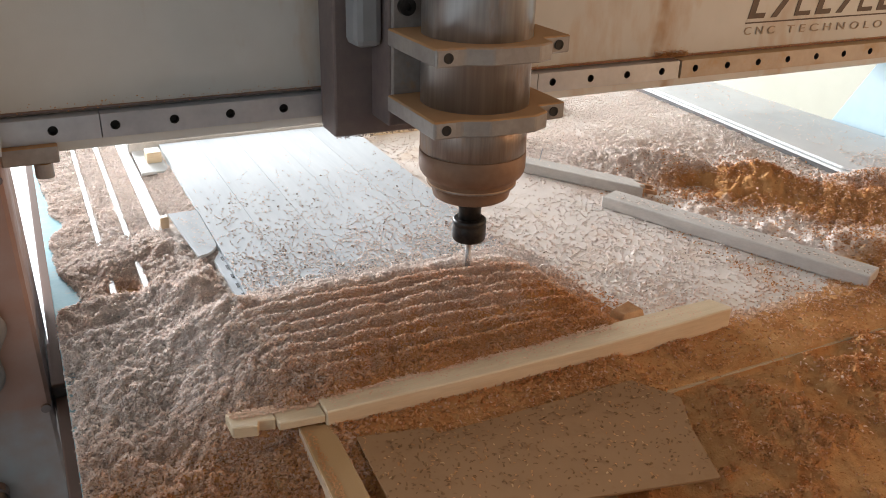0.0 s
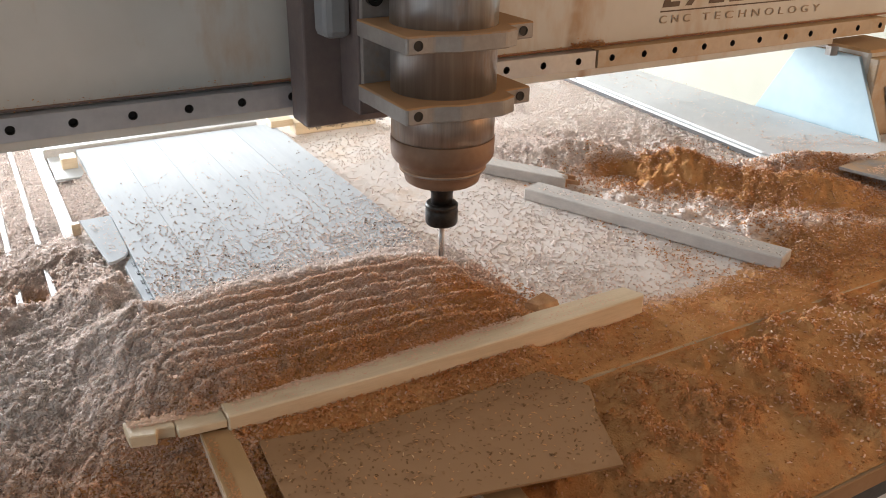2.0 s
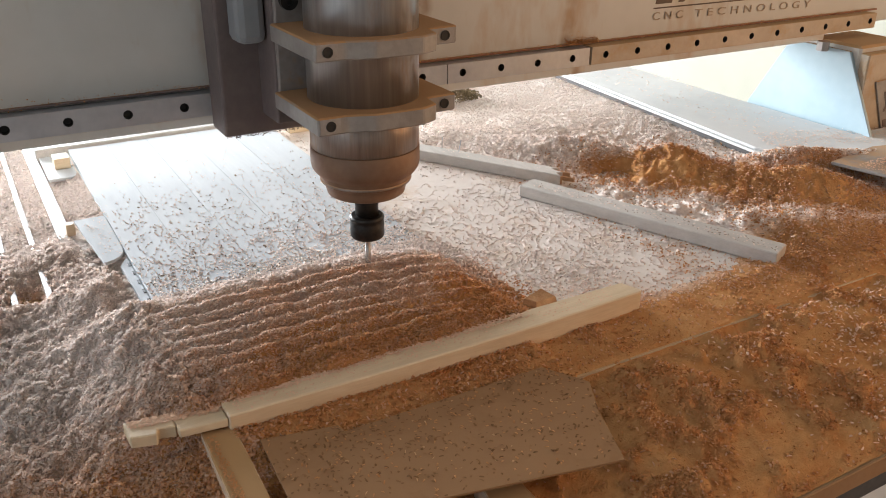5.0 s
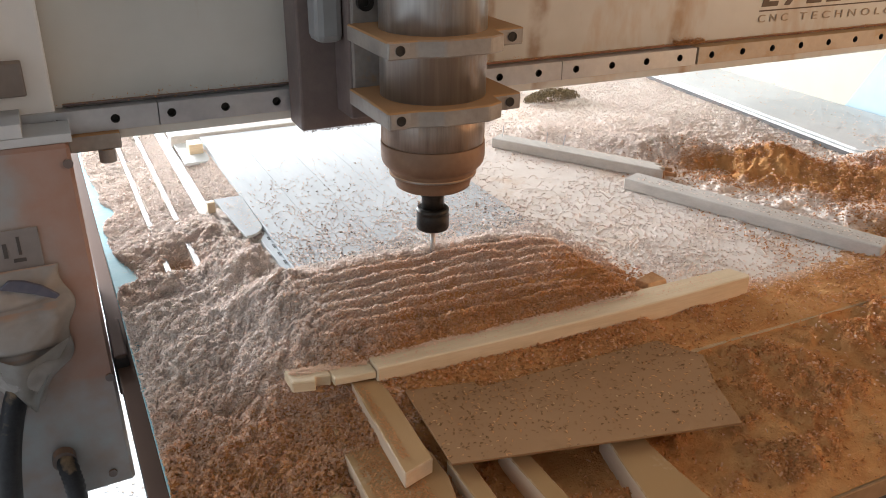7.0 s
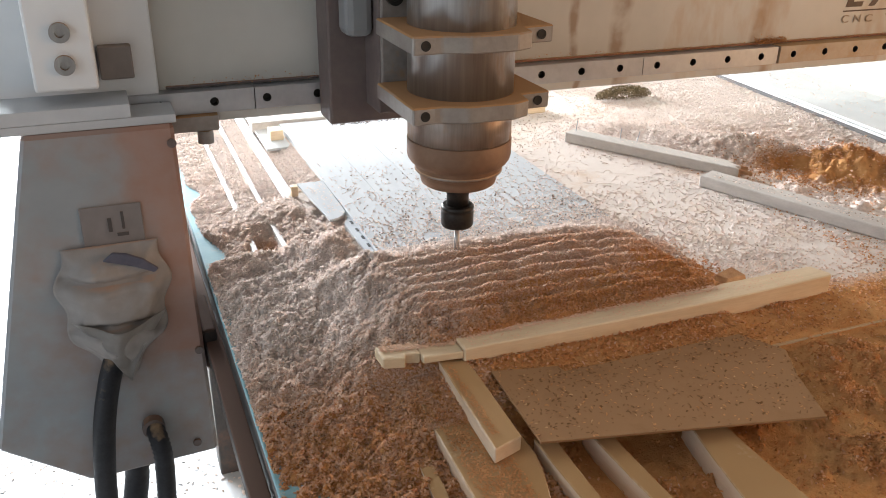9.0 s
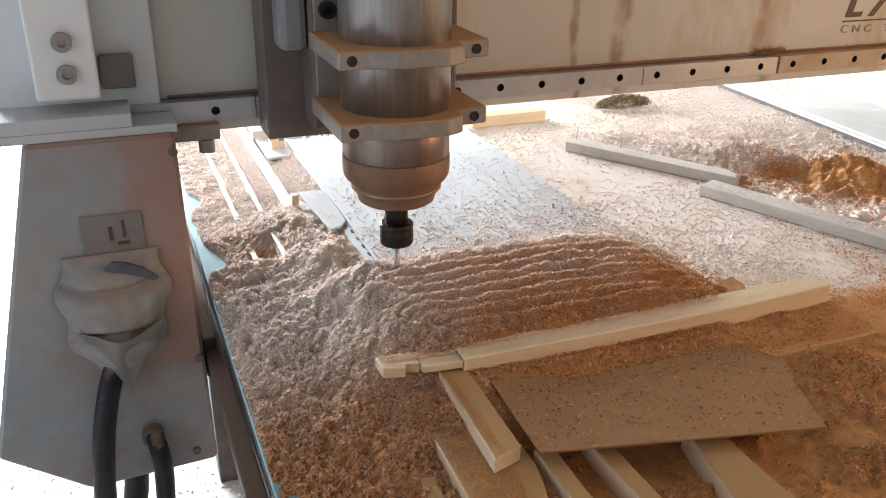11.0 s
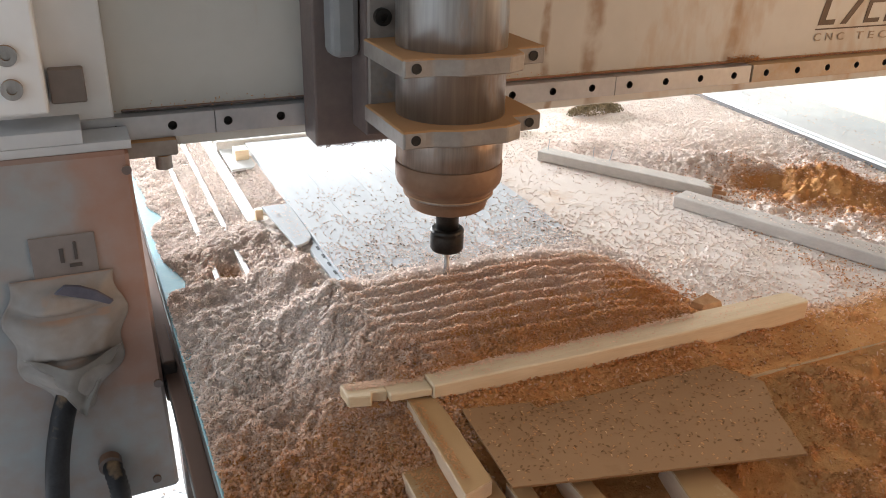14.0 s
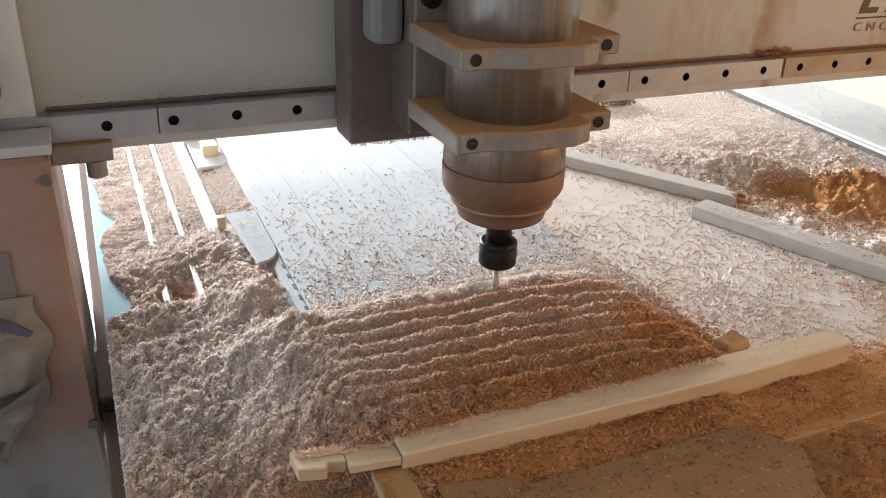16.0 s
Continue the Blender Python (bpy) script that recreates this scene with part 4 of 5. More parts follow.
    d, w = Vector((0.53, -0.848)), Vector((0.848, 0.53)) * 0.030
    a, c = Vector((0.487, 0.945)), Vector((0.640, 0.700))
    ends = [a, c + d * 0.012, c + d * 0.002 + w * 0.3, c + d * 0.010 + w * 0.5, c - d * 0.010 + w * 0.75, c - d * 0.002 + w, a + w]
    part("slat", prism(B(), [tuple(p) for p in ends], BOARD_Z + 0.0005, -0.0145, "z", 0.0012), M_GREYWOOD, slat)
    for k, (u, v, h) in enumerate(((0.012, 0.02, 0.0015), (0.028, 0.35, -0.002), (0.018, 0.62, 0.002))):
        p, q = c - d * 0.012 + w * (v + 0.02), c + d * u + w * (v + 0.16)
        tip = [tuple(p), tuple(p + w * 0.30), tuple(q + w * 0.05), tuple(q)]
        part("splinter", prism(B(), tip, BOARD_Z + 0.002 + k * 0.003, -0.0190 + h, "z", 0.0005), M_SPLINTER, slat, "torn orange-brown splinter")
    for x, y, lean_x in ((0.508, 0.9450, 0.10), (0.5555, 0.8800, 0.02), (0.5720, 0.8560, 0.22)):
        part("brad", cylinder(B(), (x, y, -0.0146), (lean_x, 0.0, 1.0), 0.0007, 0.019, 8), M_RAIL, slat, "thin bright upright brad")
    loose("loose_slat", (0.570, 0.686), (0.706, 0.350), 0.036, BOARD_Z + 0.0005, -0.0145, M_GREYWOOD, "grey primed wooden slat lying on the shavings")

    # the milled front bar, with its notched left end
    bar = thing("front_bar", "milled pine bar with a notched end, shavings on its top", "wood bar", (0.22, 0.355, BOARD_Z))
    inv = Matrix.Translation((-0.22, -0.355, -BOARD_Z))

    def put(name, bm, mat, parent, label=""):
        bmesh.ops.transform(bm, matrix=inv, verts=bm.verts[:])
        return part(name, bm, mat, parent, label)
    body = [(0.0435, 0.346), (0.20, 0.3425), (0.36, 0.3425), (0.490, 0.3475), (0.4925, 0.352), (0.4835, 0.374), (0.36, 0.374), (0.345, 0.371), (0.20, 0.370), (0.0435, 0.372)]
    put("bar", prism(B(), body, BOARD_Z + 0.0003, -0.0078, "z", 0.0012), M_PINE, bar)
    put("tenon", prism(B(), [(0.004, 0.351), (0.043, 0.347), (0.043, 0.372), (0.004, 0.376)], -0.0185, -0.0108, "z", 0.001), M_PINE, bar, "thin stepped tenon")
    put("end_stub", prism(B(), [(-0.032, 0.360), (-0.012, 0.355), (-0.010, 0.362), (0.0035, 0.358), (0.0035, 0.376), (-0.033, 0.383)], -0.0215, -0.0105, "z", 0.001), M_PINE, bar, "notched end of the bar")

    # the cross slat that lies under it and the brown sheet
    out = [(0.0215, 0.356), (0.048, 0.350), (0.0435, 0.226), (0.0155, 0.217)]
    solid("cross_slat", prism(B(), out, -0.0365, -0.0215, "z", 0.001), M_PINE_Y, "pine slat with a broken end lying under the front bar", "slat")
    out = SHEET
    sheet = solid("brown_sheet", prism(B(), out, -0.0244, -0.0222, "z", 0.0003), M_BROWNBOARD, "thin brown hardboard sheet dusted with shavings", "sheet")
    sheet.matrix_world = Matrix.Translation((0.2, 0.25, -0.024)) @ pose(0, 0, 0, -0.6, 0.9, 0) @ Matrix.Translation((-0.2, -0.25, 0.024))

    # curved offcuts at the front edge
    def curved(left, right, z0, z1, bow, label):
        (lx0, lx1), (rx0, rx1), (y0, y1) = left, right, (0.03, label[1])
        pts = []
        for s in np.linspace(0, 1, 9):
            y = y1 + (y0 - y1) * s
            pts.append((lx0 + (lx1 - lx0) * s + bow * math.sin(math.pi * s * 0.6), y))
        for s in np.linspace(1, 0, 9):
            y = y1 + (y0 - y1) * s
            pts.append((rx0 + (rx1 - rx0) * s + bow * 1.4 * math.sin(math.pi * s * 0.6), y))
        return solid("curved_offcut", prism(B(), pts, z0, z1, "z", 0.001), M_PINE_Y, label[0], "offcut", "curved offcuts")
    out = [(-0.010, 0.325), (-0.0129, 0.284), (-0.0154, 0.187), (-0.019, 0.09), (-0.022, 0.03), (0.000, 0.03), (0.020, 0.09), (0.034, 0.145), (0.0405, 0.168), (0.049, 0.195), (0.054, 0.219),
           (0.0545, 0.25), (0.045, 0.29), (0.03, 0.325)]
    solid("curved_offcut", prism(B(), out, BED_Z + 0.001, -0.0372, "z", 0.001), M_PINE_Y, "broad pine offcut with a curved edge, dusted with shavings", "offcut", "curved offcuts")
    curved((0.060, 0.080), (0.078, 0.097), BED_Z + 0.001, -0.036, -0.010, ("slim curved pine offcut at the edge of the bed", 0.235))
    curved((0.108, 0.132), (0.126, 0.153), BED_Z + 0.001, -0.036, -0.010, ("slim curved pine offcut at the edge of the bed", 0.235))
    curved((0.198, 0.180), (0.226, 0.250), BED_Z + 0.001, -0.035, -0.012, ("wide curved pine offcut at the edge of the bed", 0.215))
    solid("pine_strip", box(B(), -0.055, -0.043, 0.06, 0.27, BED_Z + 0.001, -0.046, 0.001, pose(0, 0, 0, 0, 0, -4)), M_PINE_Y, "narrow pine strip buried in shavings", "strip")
    shard = B()
    lo = [shard.verts.new(p) for p in ((0.381, 0.4110, -0.0300), (0.392, 0.3990, -0.0300), (0.424, 0.4040, -0.0315), (0.415, 0.4210, -0.0310))]
    hi = [shard.verts.new(p) for p in ((0.383, 0.4110, -0.0185), (0.393, 0.4010, -0.0205), (0.421, 0.4045, -0.0225), (0.412, 0.4200, -0.0175))]
    for face in (lo, hi, *((lo[i], lo[(i + 1) % 4], hi[(i + 1) % 4], hi[i]) for i in range(4))):
        shard.faces.new(face)
    bmesh.ops.recalc_face_normals(shard, faces=shard.faces[:])
    bmesh.ops.bevel(shard, geom=shard.edges[:], offset=0.0006, segments=1, affect="EDGES")
    solid("wood_chunk", shard, M_SPLINTER, "tilted pine chunk half sunk in the shavings beside the bar", "wood chunk")

    # the white sheets at the far right
    for z, dx, dy in ((-0.0215, 0.0, 0.0), (-0.0165, 0.005, 0.003)):
        out = [(0.997 + dx, 0.640 + dy), (1.030 + dx, 0.535 + dy), (1.44, 0.44 + dy), (1.44, 0.605), (1.208, 0.612), (1.208, 1.55), (1.072 + dx, 1.55)]
        solid("white_board", prism(B(), out, z, z + 0.0045, "z", 0.0006), M_WHITESHEET, "large white board on the bed, dusted with shavings", "board", "white boards")
    solid("dark_board", prism(B(), [(1.002, 0.64), (1.035, 0.545), (1.44, 0.45), (1.44, 0.55), (1.20, 0.70), (1.20, 1.50), (1.078, 1.50)], BED_Z + 0.0005, -0.0218, "z", 0.0008), M_FRAME, "dark board under the white boards", "board")
    plank = solid("grey_plank", prism(B(), [(1.026, 0.520), (1.056, 0.405), (1.25, 0.390), (1.25, 0.515), (1.148, 0.538)], -0.0025, 0.0025, "z", 0.0008), M_PLANK, "grey plank lying on the heaped shavings", "plank")
    plank.matrix_world = pose(0.0, 0.0, -0.0065, 0.0, 0.0, 0.0)
    solid("pine_offcut", prism(B(), [(0.838, 0.310), (0.857, 0.272), (0.99, 0.25), (1.0, 0.335), (0.898, 0.345)], -0.046, -0.026, "z", 0.001), M_PINE, "pine offcut half buried in sawdust", "offcut")


boards()


# ---- loose sawdust and shavings ----
def sawdust():
    me = dust_mesh("sawdust_bed", BED_X0 - 0.002, 1.188, BED_Y0 + 0.002, 1.45, 0.0027)
    me.materials.append(M_DUST)
    tagged(new("sawdust_bed", me), "orange-brown sawdust heaped and furrowed over the router bed", "sawdust", "", "stuff")

    def surface(x, y):
        h = dust_height(x, y)
        on_board = (x > 0.02) & (x < 1.10) & (y > 0.285)
        h = np.where(on_board, np.maximum(h, BOARD_Z), h)
        on_panel = (x > 0.04) & (x < 0.362) & (y > 0.41) & (y < 1.166)
        h = np.where(on_panel, np.maximum(h, PANEL_Z), h)
        return h

    rng = np.random.default_rng(11)

    def tone(me, x, y, each, low=0.12, high=1.0, spread=0.09):
        """Pale and large-grained or orange and fine, as the tinted sawdust is where each shaving lies."""
        v = low + (high - low) * coarseness_and_tint(x, y) + rng.normal(0, spread, len(x))
        at = me.attributes.new("coarse_tint", "FLOAT", "POINT")
        at.data.foreach_set("value", np.repeat(np.clip(v, -0.25, 1.15), each).astype(np.float32))

    def scatter(name, label, n, area, density, size=1.0, lift=0.0008, mat=M_SHAVE, tilt=28.0, curls=0.14, low=0.12, high=1.0):
        x, y = rng.uniform(area[0], area[1], n), rng.uniform(area[2], area[3], n)
        keep = (rng.random(n) < density(x, y)) & (dust_height(x, y) > BED_Z - 0.001)
        x, y = x[keep], y[keep]
        h = surface(x, y)
        k = int(len(x) * (1 - curls))
        me = grains_mesh(name, x[:k], y[:k], h[:k] + lift * 0.4 + rng.uniform(0, 0.0009, k), rng, size)
        tone(me, x[:k], y[:k], 6, low, high)
        me.materials.append(mat)
        tagged(new(name, me), label, "shavings", "", "stuff")
        me = shavings_mesh(name, x[k:], y[k:], h[k:] + lift + rng.uniform(0.0004, 0.0016, len(x) - k), rng, size, tilt)
        tone(me, x[k:], y[k:], 8, low, high)
        me.materials.append(mat)
        tagged(new(name, me), label, "shavings", "", "stuff")

    def furrow_gap(x, y):
        g = np.zeros(len(x))
        for i, yc in enumerate(FURROWS):
            g = np.maximum(g, np.exp(-((y - yc + 0.02 * (x - 0.2) * (i / 6)) / 0.005) ** 2) * (1 - 0.09 * i))
        return g * (x > 0.03) * (x < 0.37)

    def mound(x, y):
        d = 0.95 - 0.6 * furrow_gap(x, y) - 0.35 * step(0.25, 0.38, x) - 0.25 * step(0.40, 0.34, y)
        return np.clip(d + 0.5 * rough_noise(x, y, 30, 41), 0.04, 1) * (y < 0.60)
    scatter("mound_shavings", "curled tan and pale shavings on the furrowed mound", 78000, (-0.06, 0.40, 0.345, 0.60), lambda x, y: mound(x, y) * step(-0.06, 0.10, x), 0.9, 0.0008, M_SHAVE, 30, 0.35, 0.0)

    def left(x, y):
        d = 0.95 - 0.9 * hump(x, y, -0.066, 0.735, 0.024, 0.04) - 0.25 * step(0.38, 0.2, y) + 0.4 * rough_noise(x, y, 22, 43)
        for xs in (-0.0835, -0.0495, -0.011):
            d = d - 0.9 * (np.abs(x - xs) < 0.006) * (y > 0.88)
        d = d - 0.95 * (x > -0.003) * (x < 0.04) * (y > 1.07) - 0.9 * (x > -0.004) * (x < 0.04) * (y > 0.72) * (y < 0.87) * (rough_noise(x, y, 40, 61) < 0.2)
        d = d - 0.95 * (x > 0.0225) * (y > 0.59) * (y < 0.74) * (rough_noise(x, y, 50, 63) < 0.28)
        d = d * (1 - step(0.02, 0.10, x) * (y < 0.56)) * ((x < 0.04) | (y < 0.56))
        return np.clip(d, 0.0, 1)
    scatter("left_shavings", "orange-brown shavings at the front corner of the bed", 46000, (BED_X0 - 0.002, 0.06, 0.09, 0.42), lambda x, y: left(x, y) * step(0.42, 0.28, y), 1.0, 0.0008, M_SHAVE, 34, 0.5, 0.12)
    scatter("left_shavings", "grey-pink curled shavings heaped at the side of the bed", 165000, (BED_X0 - 0.002, 0.10, 0.26, 1.40), lambda x, y: left(x, y) * step(0.27, 0.42, y), 1.05, 0.0008, M_SHAVE, 34, 0.35, 0.2)

    def panel(x, y):
        d = np.exp(-np.maximum(y - 0.575 - 0.10 * (x - 0.1), 0) / 0.075) * 1.15 + 0.02 * (y < 0.95)
        return np.clip(d * (0.8 + 0.8 * rough_noise(x, y, 45, 47)), 0.0, 1)
    scatter("panel_shavings", "shavings thinning out over the white panel", 36000, (0.04, 0.362, 0.54, 1.10), panel, 0.85, 0.0004, M_PALECHIP, 24)
    # Dark flecks stand for the shaded sides of pale, backlit shavings.
    scatter("panel_shavings", "shade-darkened flecks of shavings on the white panel", 2600, (0.04, 0.362, 0.56, 1.0), lambda x, y: np.clip(panel(x, y) * 0.7 + 0.03 * step(0.95, 0.8, y), 0, 1), 1.0, 0.0008, M_SHADECHIP, 24, 0.3)

    def board(x, y):
        band = hump(x, y, 0.78, 0.76, 0.34, 0.10, -48) * 1.1 + 0.75 * hump(x, y, 1.0, 0.56, 0.16, 0.10, -30) + 0.45 * step(0.62, 0.9, x) + 0.30 * step(0.42, 0.33, y)
        d = 0.34 + band + 0.18 * step(0.40, 0.36, x) * (y < 0.7) + 0.25 * hump(x, y, 0.45, 0.50, 0.15, 0.10)
        d = d - 1.6 * hump(x, y, 0.85, 0.60, 0.16, 0.045, -45) - 1.2 * hump(x, y, 0.762, 0.685, 0.045, 0.03, -30) - 0.7 * hump(x, y, 0.92, 0.49, 0.10, 0.045, -35)
        d = d - 0.28 * step(0.66, 0.60, x) * step(0.70, 0.78, y) - 0.22 * hump(x, y, 0.47, 0.68, 0.07, 0.20, 15)
        d = d * (1 - 0.9 * step(0.385 - 0.035 * step(0.5, 0.62, x), 0.335 - 0.025 * step(0.5, 0.62, x), y + 0.03 * rough_noise(x, y, 30, 87)))
        return np.clip(d * (0.9 + 0.9 * rough_noise(x, y, 24, 51)), 0.02, 1)
    scatter("board_shavings", "pale shavings strewn over the base board", 128000, (0.365, 1.185, 0.29, 1.42), board, 1.0, 0.0004, M_SHAVE, 18, 0.12)
    # Sparse flecks in the shade-darkened colour among the pale ones.
    scatter("board_shavings", "shade-darkened flecks of shavings strewn over the base board", 2500, (0.365, 0.80, 0.36, 1.0), lambda x, y: board(x, y) * 0.6, 0.75, 0.0006, M_SHADECHIP, 28, 0.4)

    def clods(x, y):
        d = hump(x, y, 0.78, 0.76, 0.30, 0.085, -48) + 0.8 * hump(x, y, 1.03, 0.58, 0.15, 0.08, -30) + 0.6 * hump(x, y, 0.90, 0.42, 0.2, 0.06, -20)
        d = d * (1 - 0.95 * np.clip(hump(x, y, 0.85, 0.60, 0.15, 0.045, -45) + hump(x, y, 0.762, 0.685, 0.04, 0.025, -30), 0, 1))
        return np.clip(d * (0.5 + 1.4 * rough_noise(x, y, 36, 93)), 0, 1)
    scatter("heap_shavings", "large pale shavings in clods on the heaps", 26000, (0.45, 1.185, 0.33, 1.1), clods, 1.4, 0.0012, M_SHAVE, 36, 0.5, 0.3)

    def heaps(x, y):
        d = 1.0 * hump(x, y, 0.83, 0.625, 0.12, 0.06, -42) + 0.9 * hump(x, y, 0.92, 0.49, 0.13, 0.06, -35) + 0.8 * hump(x, y, 1.03, 0.55, 0.08, 0.04, -35) + 0.7 * hump(x, y, 0.8, 0.36, 0.15, 0.08, -15)
        return np.clip(d * 0.5 + d * 2.0 * rough_noise(x, y, 22, 57), 0, 0.9)
    scatter("heap_shavings", "orange shavings on the orange sawdust heaps", 62000, (0.6, 1.185, 0.29, 0.8), lambda x, y: heaps(x, y) + 0.05, 1.0, 0.0006, M_ORANGECHIP, 34, 0.5)
    scatter("heap_shavings", "tan shavings on the orange sawdust heaps", 9000, (0.6, 1.185, 0.29, 0.8), heaps, 1.0, 0.0008, M_TANCHIP, 30, 0.4)

    def front(x, y):
        return np.clip(0.07 + 0.07 * step(0.282, 0.29, y) + 0.4 * step(0.285, 0.31, y) * step(0.37, 0.33, x) + 1.1 * clumps(x, y) * (0.75 + 0.9 * rough_noise(x, y, 60, 59)), 0.03, 0.95)
    scatter("front_shavings", "orange-brown shavings in tufts on the sawdust at the front", 70000, (0.0, 1.09, 0.088, 0.345), front, 0.95, 0.0006, M_SHAVE, 36, 0.6, -0.18)
    scatter("front_shavings", "a few tan shavings in the orange sawdust", 13000, (0.0, 1.09, 0.088, 0.345), front, 1.0, 0.0010, M_SHAVE, 30, 0.9, 0.1)

    scatter("front_shavings", "pale tan curls on the sawdust at the front", 4200, (0.42, 1.09, 0.09, 0.27), lambda x, y: step(0.42, 0.70, x) * np.clip(0.55 + 1.2 * rough_noise(x, y, 18, 107), 0.05, 1), 1.1, 0.0010, M_TANCHIP, 26, 0.95)

    # shavings on the things themselves
    def strew(name, label, outline, z, n, size=0.9, mat=M_CHIP, slope=(0.0, 0.0)):
        (ax, ay), (bx, by), (cx, cy) = outline
        u, v = rng.random(n), rng.beta(1.25, 1.25, n)
        x, y = ax + (bx - ax) * u + (cx - ax) * v, ay + (by - ay) * u + (cy - ay) * v
        me = shavings_mesh(name, x, y, z + 0.0007 + slope[0] * (x - 0.2) + slope[1] * (y - 0.25), rng, size, 10)
        me.materials.append(mat)
        tagged(new(name, me), label, "shavings", "", "stuff")
    lean = (-0.0157, -0.0105)
    def on_sheet(n):
        x, y = rng.uniform(0.05, 0.35, n), rng.uniform(0.158, 0.322, n)
        inside = np.zeros(n, bool)
        for (ax, ay), (bx, by) in zip(SHEET, SHEET[1:] + SHEET[:1]):
            inside ^= ((ay > y) != (by > y)) & (x < (bx - ax) * (y - ay) / (by - ay) + ax)
        far = step(0.29, 0.20, y) * 0.45
        inside &= rng.random(n) > far + 0.35 * rough_noise(x, y, 24, 99)
        return x[inside], y[inside]
    for label, n, size, mat in (("small tan shavings on the brown sheet", 130, 0.75, M_DULLCHIP), ("small orange shavings on the brown sheet", 480, 0.8, M_ORANGECHIP),
                                ("small brown chips on the brown sheet", 1300, 0.85, M_SHEETCHIP)):
        x, y = on_sheet(n)
        me = shavings_mesh("sheet_shavings", x, y, -0.0215 + lean[0] * (x - 0.2) + lean[1] * (y - 0.25), rng, size, 10)
        me.materials.append(mat)
        tagged(new("sheet_shavings", me), label, "shavings", "", "stuff")
    strew("plank_shavings", "tan shavings on the grey plank", ((1.04, 0.49), (1.06, 0.415), (1.20, 0.50)), -0.0040, 900, 0.9, M_TANCHIP)
    strew("slat_shavings", "shavings on a loose slat", ((0.58, 0.678), (0.712, 0.352), (0.60, 0.685)), -0.0145, 150, 0.9)
    strew("slat_shavings", "brown flecks on a loose slat", ((0.58, 0.678), (0.712, 0.352), (0.60, 0.685)), -0.0145, 110, 0.8, M_SHADECHIP)
    strew("slat_shavings", "shavings on a broken slat", ((0.495, 0.945), (0.640, 0.712), (0.512, 0.955)), -0.0145, 40, 0.8)
    strew("bar_shavings", "shavings along the back of the front bar", ((0.05, 0.362), (0.35, 0.362), (0.05, 0.373)), -0.0078, 700, 0.9, M_TANCHIP)
    strew("bar_shavings", "shavings over the stepped tenon", ((-0.03, 0.370), (0.043, 0.360), (-0.03, 0.382)), -0.0106, 420, 0.9, M_TANCHIP)
    strew("bar_shavings", "tan dust on the front bar", ((0.05, 0.348), (0.46, 0.348), (0.05, 0.370)), -0.0078, 420, 0.6, M_TANCHIP)
    strew("cross_slat_shavings", "orange dust along the cross slat", ((0.022, 0.345), (0.020, 0.235), (0.030, 0.345)), -0.0215, 260, 0.65, M_ORANGECHIP)
    strew("offcut_shavings", "pale shavings on the rounded offcut", ((0.006, 0.85), (0.016, 0.73), (0.036, 0.85)), PANEL_Z, 90, 0.8, M_CHIP)
    strew("board_dust", "shavings on the white board", ((1.05, 0.65), (1.075, 1.2), (1.20, 0.65)), -0.0120, 420, 1.2)
    strew("board_dust", "shavings on the front of the white board", ((1.02, 0.63), (1.38, 0.49), (1.06, 0.70)), -0.0120, 900, 1.1)
    strew("offcut_shavings", "orange dust on a broad offcut", ((-0.008, 0.315), (-0.011, 0.14), (0.036, 0.315)), -0.0372, 1900, 0.8, M_ORANGECHIP)

    # long fine strands on the base board
    n = 420
    x, y = rng.uniform(0.37, 0.62, n), rng.uniform(0.42, 1.0, n)
    keep = x < 0.46 + 0.12 * (0.95 - y)
    x, y = x[keep], y[keep]
    n = len(x)
    t = np.linspace(0, 1, 7)
    yaw, bend, size = rng.uniform(0, 6.28, n), rng.normal(0, 0.9, n), rng.uniform(0.010, 0.024, n)
    ang = yaw[:, None] + bend[:, None] * t
    px = x[:, None] + np.cumsum(np.cos(ang), 1) * (size / 7)[:, None]
    py = y[:, None] + np.cumsum(np.sin(ang), 1) * (size / 7)[:, None]
    pz = np.full_like(px, BOARD_Z + 0.0012) + 0.005 * np.sin(np.pi * t) * (rng.random(n) < 0.4)[:, None]
    co = np.stack([np.stack([px + k * 0.0009 * np.sin(ang), py - k * 0.0009 * np.cos(ang), pz + 0.0006 * k], -1) for k in (0, 1)], 2).reshape(-1, 3)
    q = (np.arange(n)[:, None] * 14 + np.arange(6)[None] * 2).ravel()
    me = grid_mesh("wood_strands", co, np.stack([q, q + 1, q + 3, q + 2], -1), True)
    me.materials.append(M_PALECHIP)
    tagged(new("wood_strands", me), "long fine wood strands on the base board", "shavings", "", "stuff")

    # the dark clump beyond the slats
    n = 2600
    u = rng.normal(0, 1, (n, 3))
    u /= np.linalg.norm(u, axis=1)[:, None]
    r = rng.uniform(0.3, 1.0, n) ** 0.5
    x, y, z = 0.745 + 0.068 * u[:, 0] * r, 1.165 + 0.02 * u[:, 1] * r, BOARD_Z + 0.004 + 0.024 * np.abs(u[:, 2]) * r
    me = shavings_mesh("dark_clump", x, y, z, rng, 1.0, 60)
    me.materials.append(M_DARKCHIP)
    tagged(new("dark_clump", me), "dark olive clump of tangled shavings on the board", "shavings", "", "stuff")
    # on the floor beside the machine
    n = 2600
    x, y = rng.uniform(-0.75, 0.0, n), rng.uniform(0.3, 2.0, n)
    me = shavings_mesh("floor_shavings", x, y, np.full(n, -0.849), rng, 2.6, 10)
    me.materials.append(M_CHIP)
    tagged(new("floor_shavings", me), "shavings scattered on the pale floor", "shavings", "", "stuff")


sawdust()


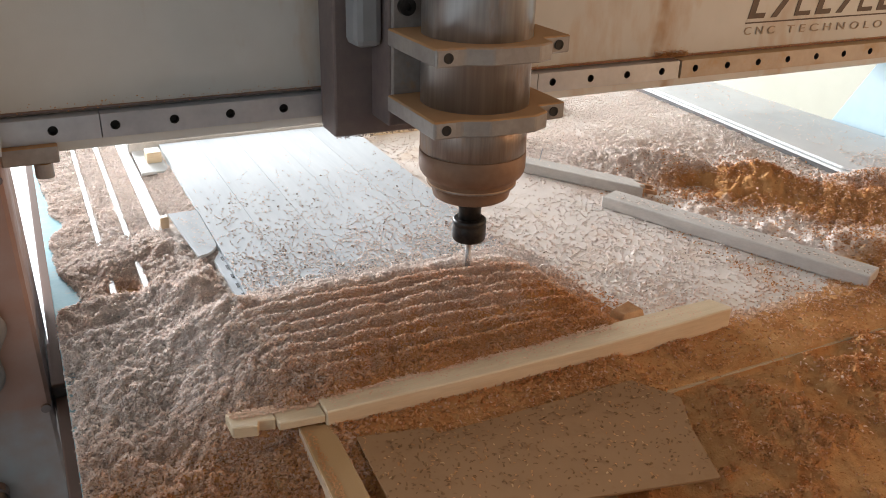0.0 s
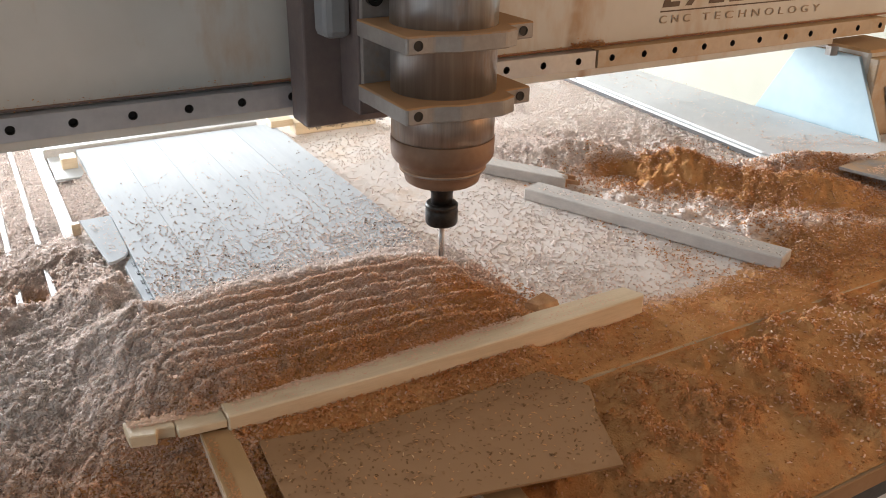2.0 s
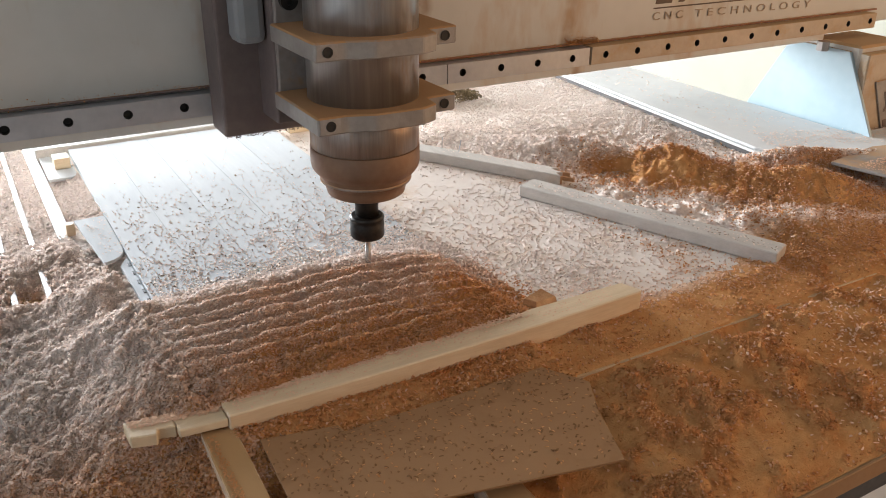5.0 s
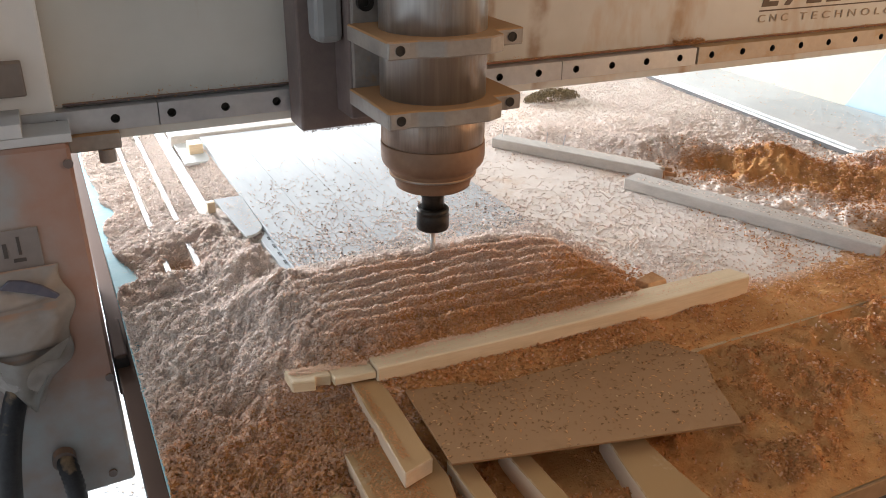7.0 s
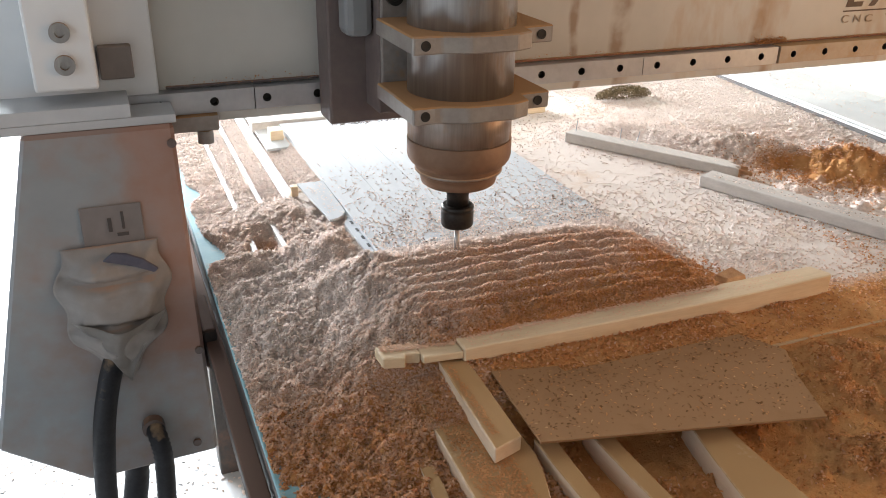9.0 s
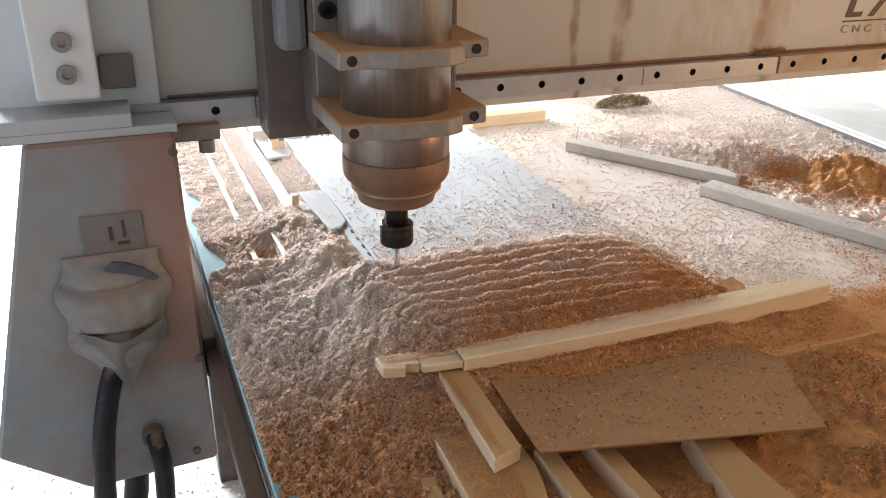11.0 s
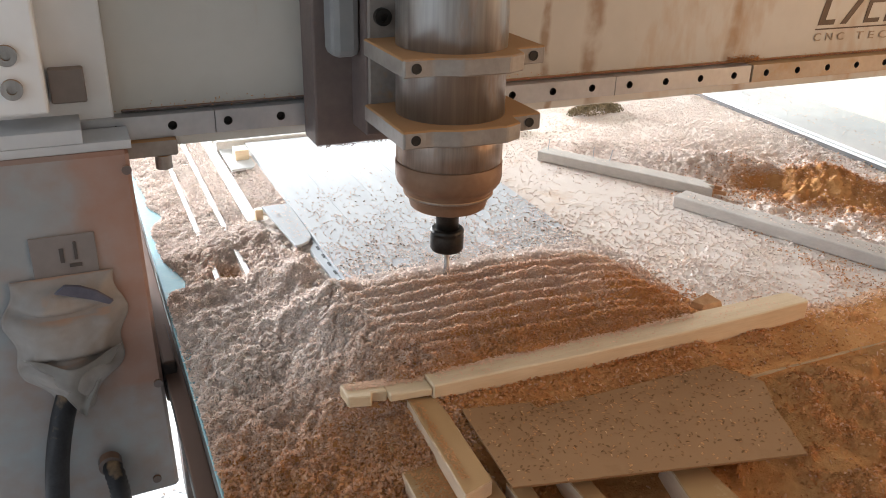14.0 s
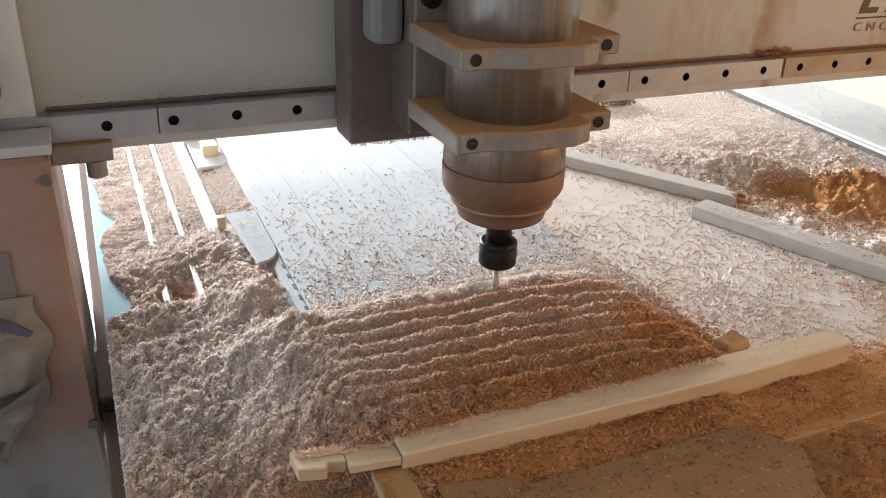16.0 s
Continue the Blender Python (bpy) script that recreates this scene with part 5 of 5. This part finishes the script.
# ---- things at the left leg ----
def leg_things():
    # crumpled plastic wrap tied on the leg
    bm = B()
    nx, nz = 44, 48
    rows = []
    for j in range(nz + 1):
        v = j / nz
        row = []
        for i in range(nx + 1):
            u = i / nx
            half = 0.050 + 0.008 * math.sin(v * 5.0) - 0.030 * max(0, v - 0.72) / 0.28
            x = -0.254 - 0.006 * v + (u - 0.5) * 2 * half + 0.004 * math.sin(v * 17 + u * 3)
            z = 0.022 - v * 0.162 - 0.012 * math.sin(u * math.pi) * (v > 0.5) * (v - 0.5)
            bulge = 0.020 * math.sin(math.pi * u) ** 0.6 * math.sin(math.pi * min(1, v * 1.02)) ** 0.5
            fold = 0.007 * noise.noise(Vector((u * 3.1, v * 7.0, 1.3))) + 0.004 * abs(noise.noise(Vector((u * 6.0 + v * 3, v * 11.0, 4.1))))
            crease = -0.013 * math.exp(-((v - 0.20 - 0.05 * math.sin(u * 3)) / 0.035) ** 2) - 0.013 * math.exp(-((v - 0.62 + 0.06 * math.sin(u * 3.2)) / 0.03) ** 2)
            edge = min(1, 6 * u, 6 * (1 - u), 8 * v, 8 * (1 - v))
            row.append(bm.verts.new((x, 0.6375 - (bulge + fold + crease + 0.004) * max(edge, 0.0) - 0.001, z)))
        rows.append(row)
    for a, c in zip(rows, rows[1:]):
        for i in range(nx):
            bm.faces.new((a[i], a[i + 1], c[i + 1], c[i])).smooth = True
    bmesh.ops.recalc_face_normals(bm, faces=bm.faces[:])
    wrap = solid("plastic_wrap", bm, M_BAG, "crumpled dusty plastic wrap tied on the machine's leg", "plastic wrap")
    mod = wrap.modifiers.new("thickness", "SOLIDIFY")
    mod.thickness, mod.offset = 0.001, 0
    bm = B()
    rows = []
    for j in range(25):
        v = j / 24
        row = []
        for i in range(25):
            u = i / 24
            a, c = -0.305 + 0.040 * v, -0.205 - 0.040 * v
            fold = 0.006 * noise.noise(Vector((u * 4.0, v * 3.0, 7.7))) + 0.004 * math.sin(u * 9 + v * 4)
            row.append(bm.verts.new((a + (c - a) * u, 0.606 + 0.012 * v + 0.016 * (2 * u - 1) ** 2 + fold, -0.058 - 0.012 * math.sin(u * 3.1) * (1 - v) - v * (0.062 + 0.022 * math.sin(u * 3.1)))))
        rows.append(row)
    for a, c in zip(rows, rows[1:]):
        for i in range(24):
            bm.faces.new((a[i], a[i + 1], c[i + 1], c[i])).smooth = True
    bmesh.ops.solidify(bm, geom=bm.faces[:], thickness=0.0008)
    part("loose_flap", bm, M_FLAP, wrap, "pale loose flap of plastic")
    slot = [(-0.263, 0.011), (-0.252, 0.0195), (-0.238, 0.0165), (-0.222, 0.008), (-0.207, -0.006), (-0.212, -0.010), (-0.232, 0.000), (-0.250, 0.0065)]
    part("pocket", prism(B(), slot, 0.6165, 0.6205, "y", 0.001), M_POCKET, wrap, "dark blue fold in the plastic")
    solid("cable_hose", tube(B(), [(-0.266, 0.634, -0.115), (-0.279, 0.618, -0.145), (-0.292, 0.602, -0.20), (-0.302, 0.602, -0.30), (-0.305, 0.61, -0.45), (-0.30, 0.63, -0.70)], 0.0125, 16), M_RUBBER,
          "smooth black cable hose hanging from the machine's leg", "hose")
    solid("ribbed_hose", tube(B(), [(-0.238, 0.636, -0.222), (-0.234, 0.618, -0.232), (-0.232, 0.612, -0.26), (-0.236, 0.612, -0.33), (-0.245, 0.62, -0.50), (-0.25, 0.63, -0.72)], 0.0105, 14, 0.0012), M_RUBBER,
          "ribbed black hose from a gland in the leg", "hose")
    solid("ribbed_hose", tube(B(), [(-0.262, 0.70, -0.29), (-0.268, 0.70, -0.34), (-0.285, 0.70, -0.45), (-0.30, 0.70, -0.72)], 0.0145, 14, 0.0015, 0.008), M_RUBBER,
          "thick ribbed black hose under the machine's leg", "hose")


leg_things()


# ---- what moves ----
def motions():
    """The spindle runs along the beam at an even pace, turning at both ends of the furrow."""
    xs = [(0.0, 0.2774), (1.0, 0.3148), (2.0, 0.3522), (2.2, 0.3594), (2.34, 0.3610), (2.5, 0.3556), (3.0, 0.3370), (4.0, 0.2999), (5.5, 0.2443), (7.0, 0.1887),
          (9.0, 0.1158), (10.0, 0.0795), (11.0, 0.0430), (11.17, 0.0385), (11.33, 0.0432), (11.5, 0.0495), (12.5, 0.0862), (14.0, 0.1407), (16.0, 0.2136)]
    walk(carriage, [(t, pose(x, 0, 0)) for t, x in xs])


motions()
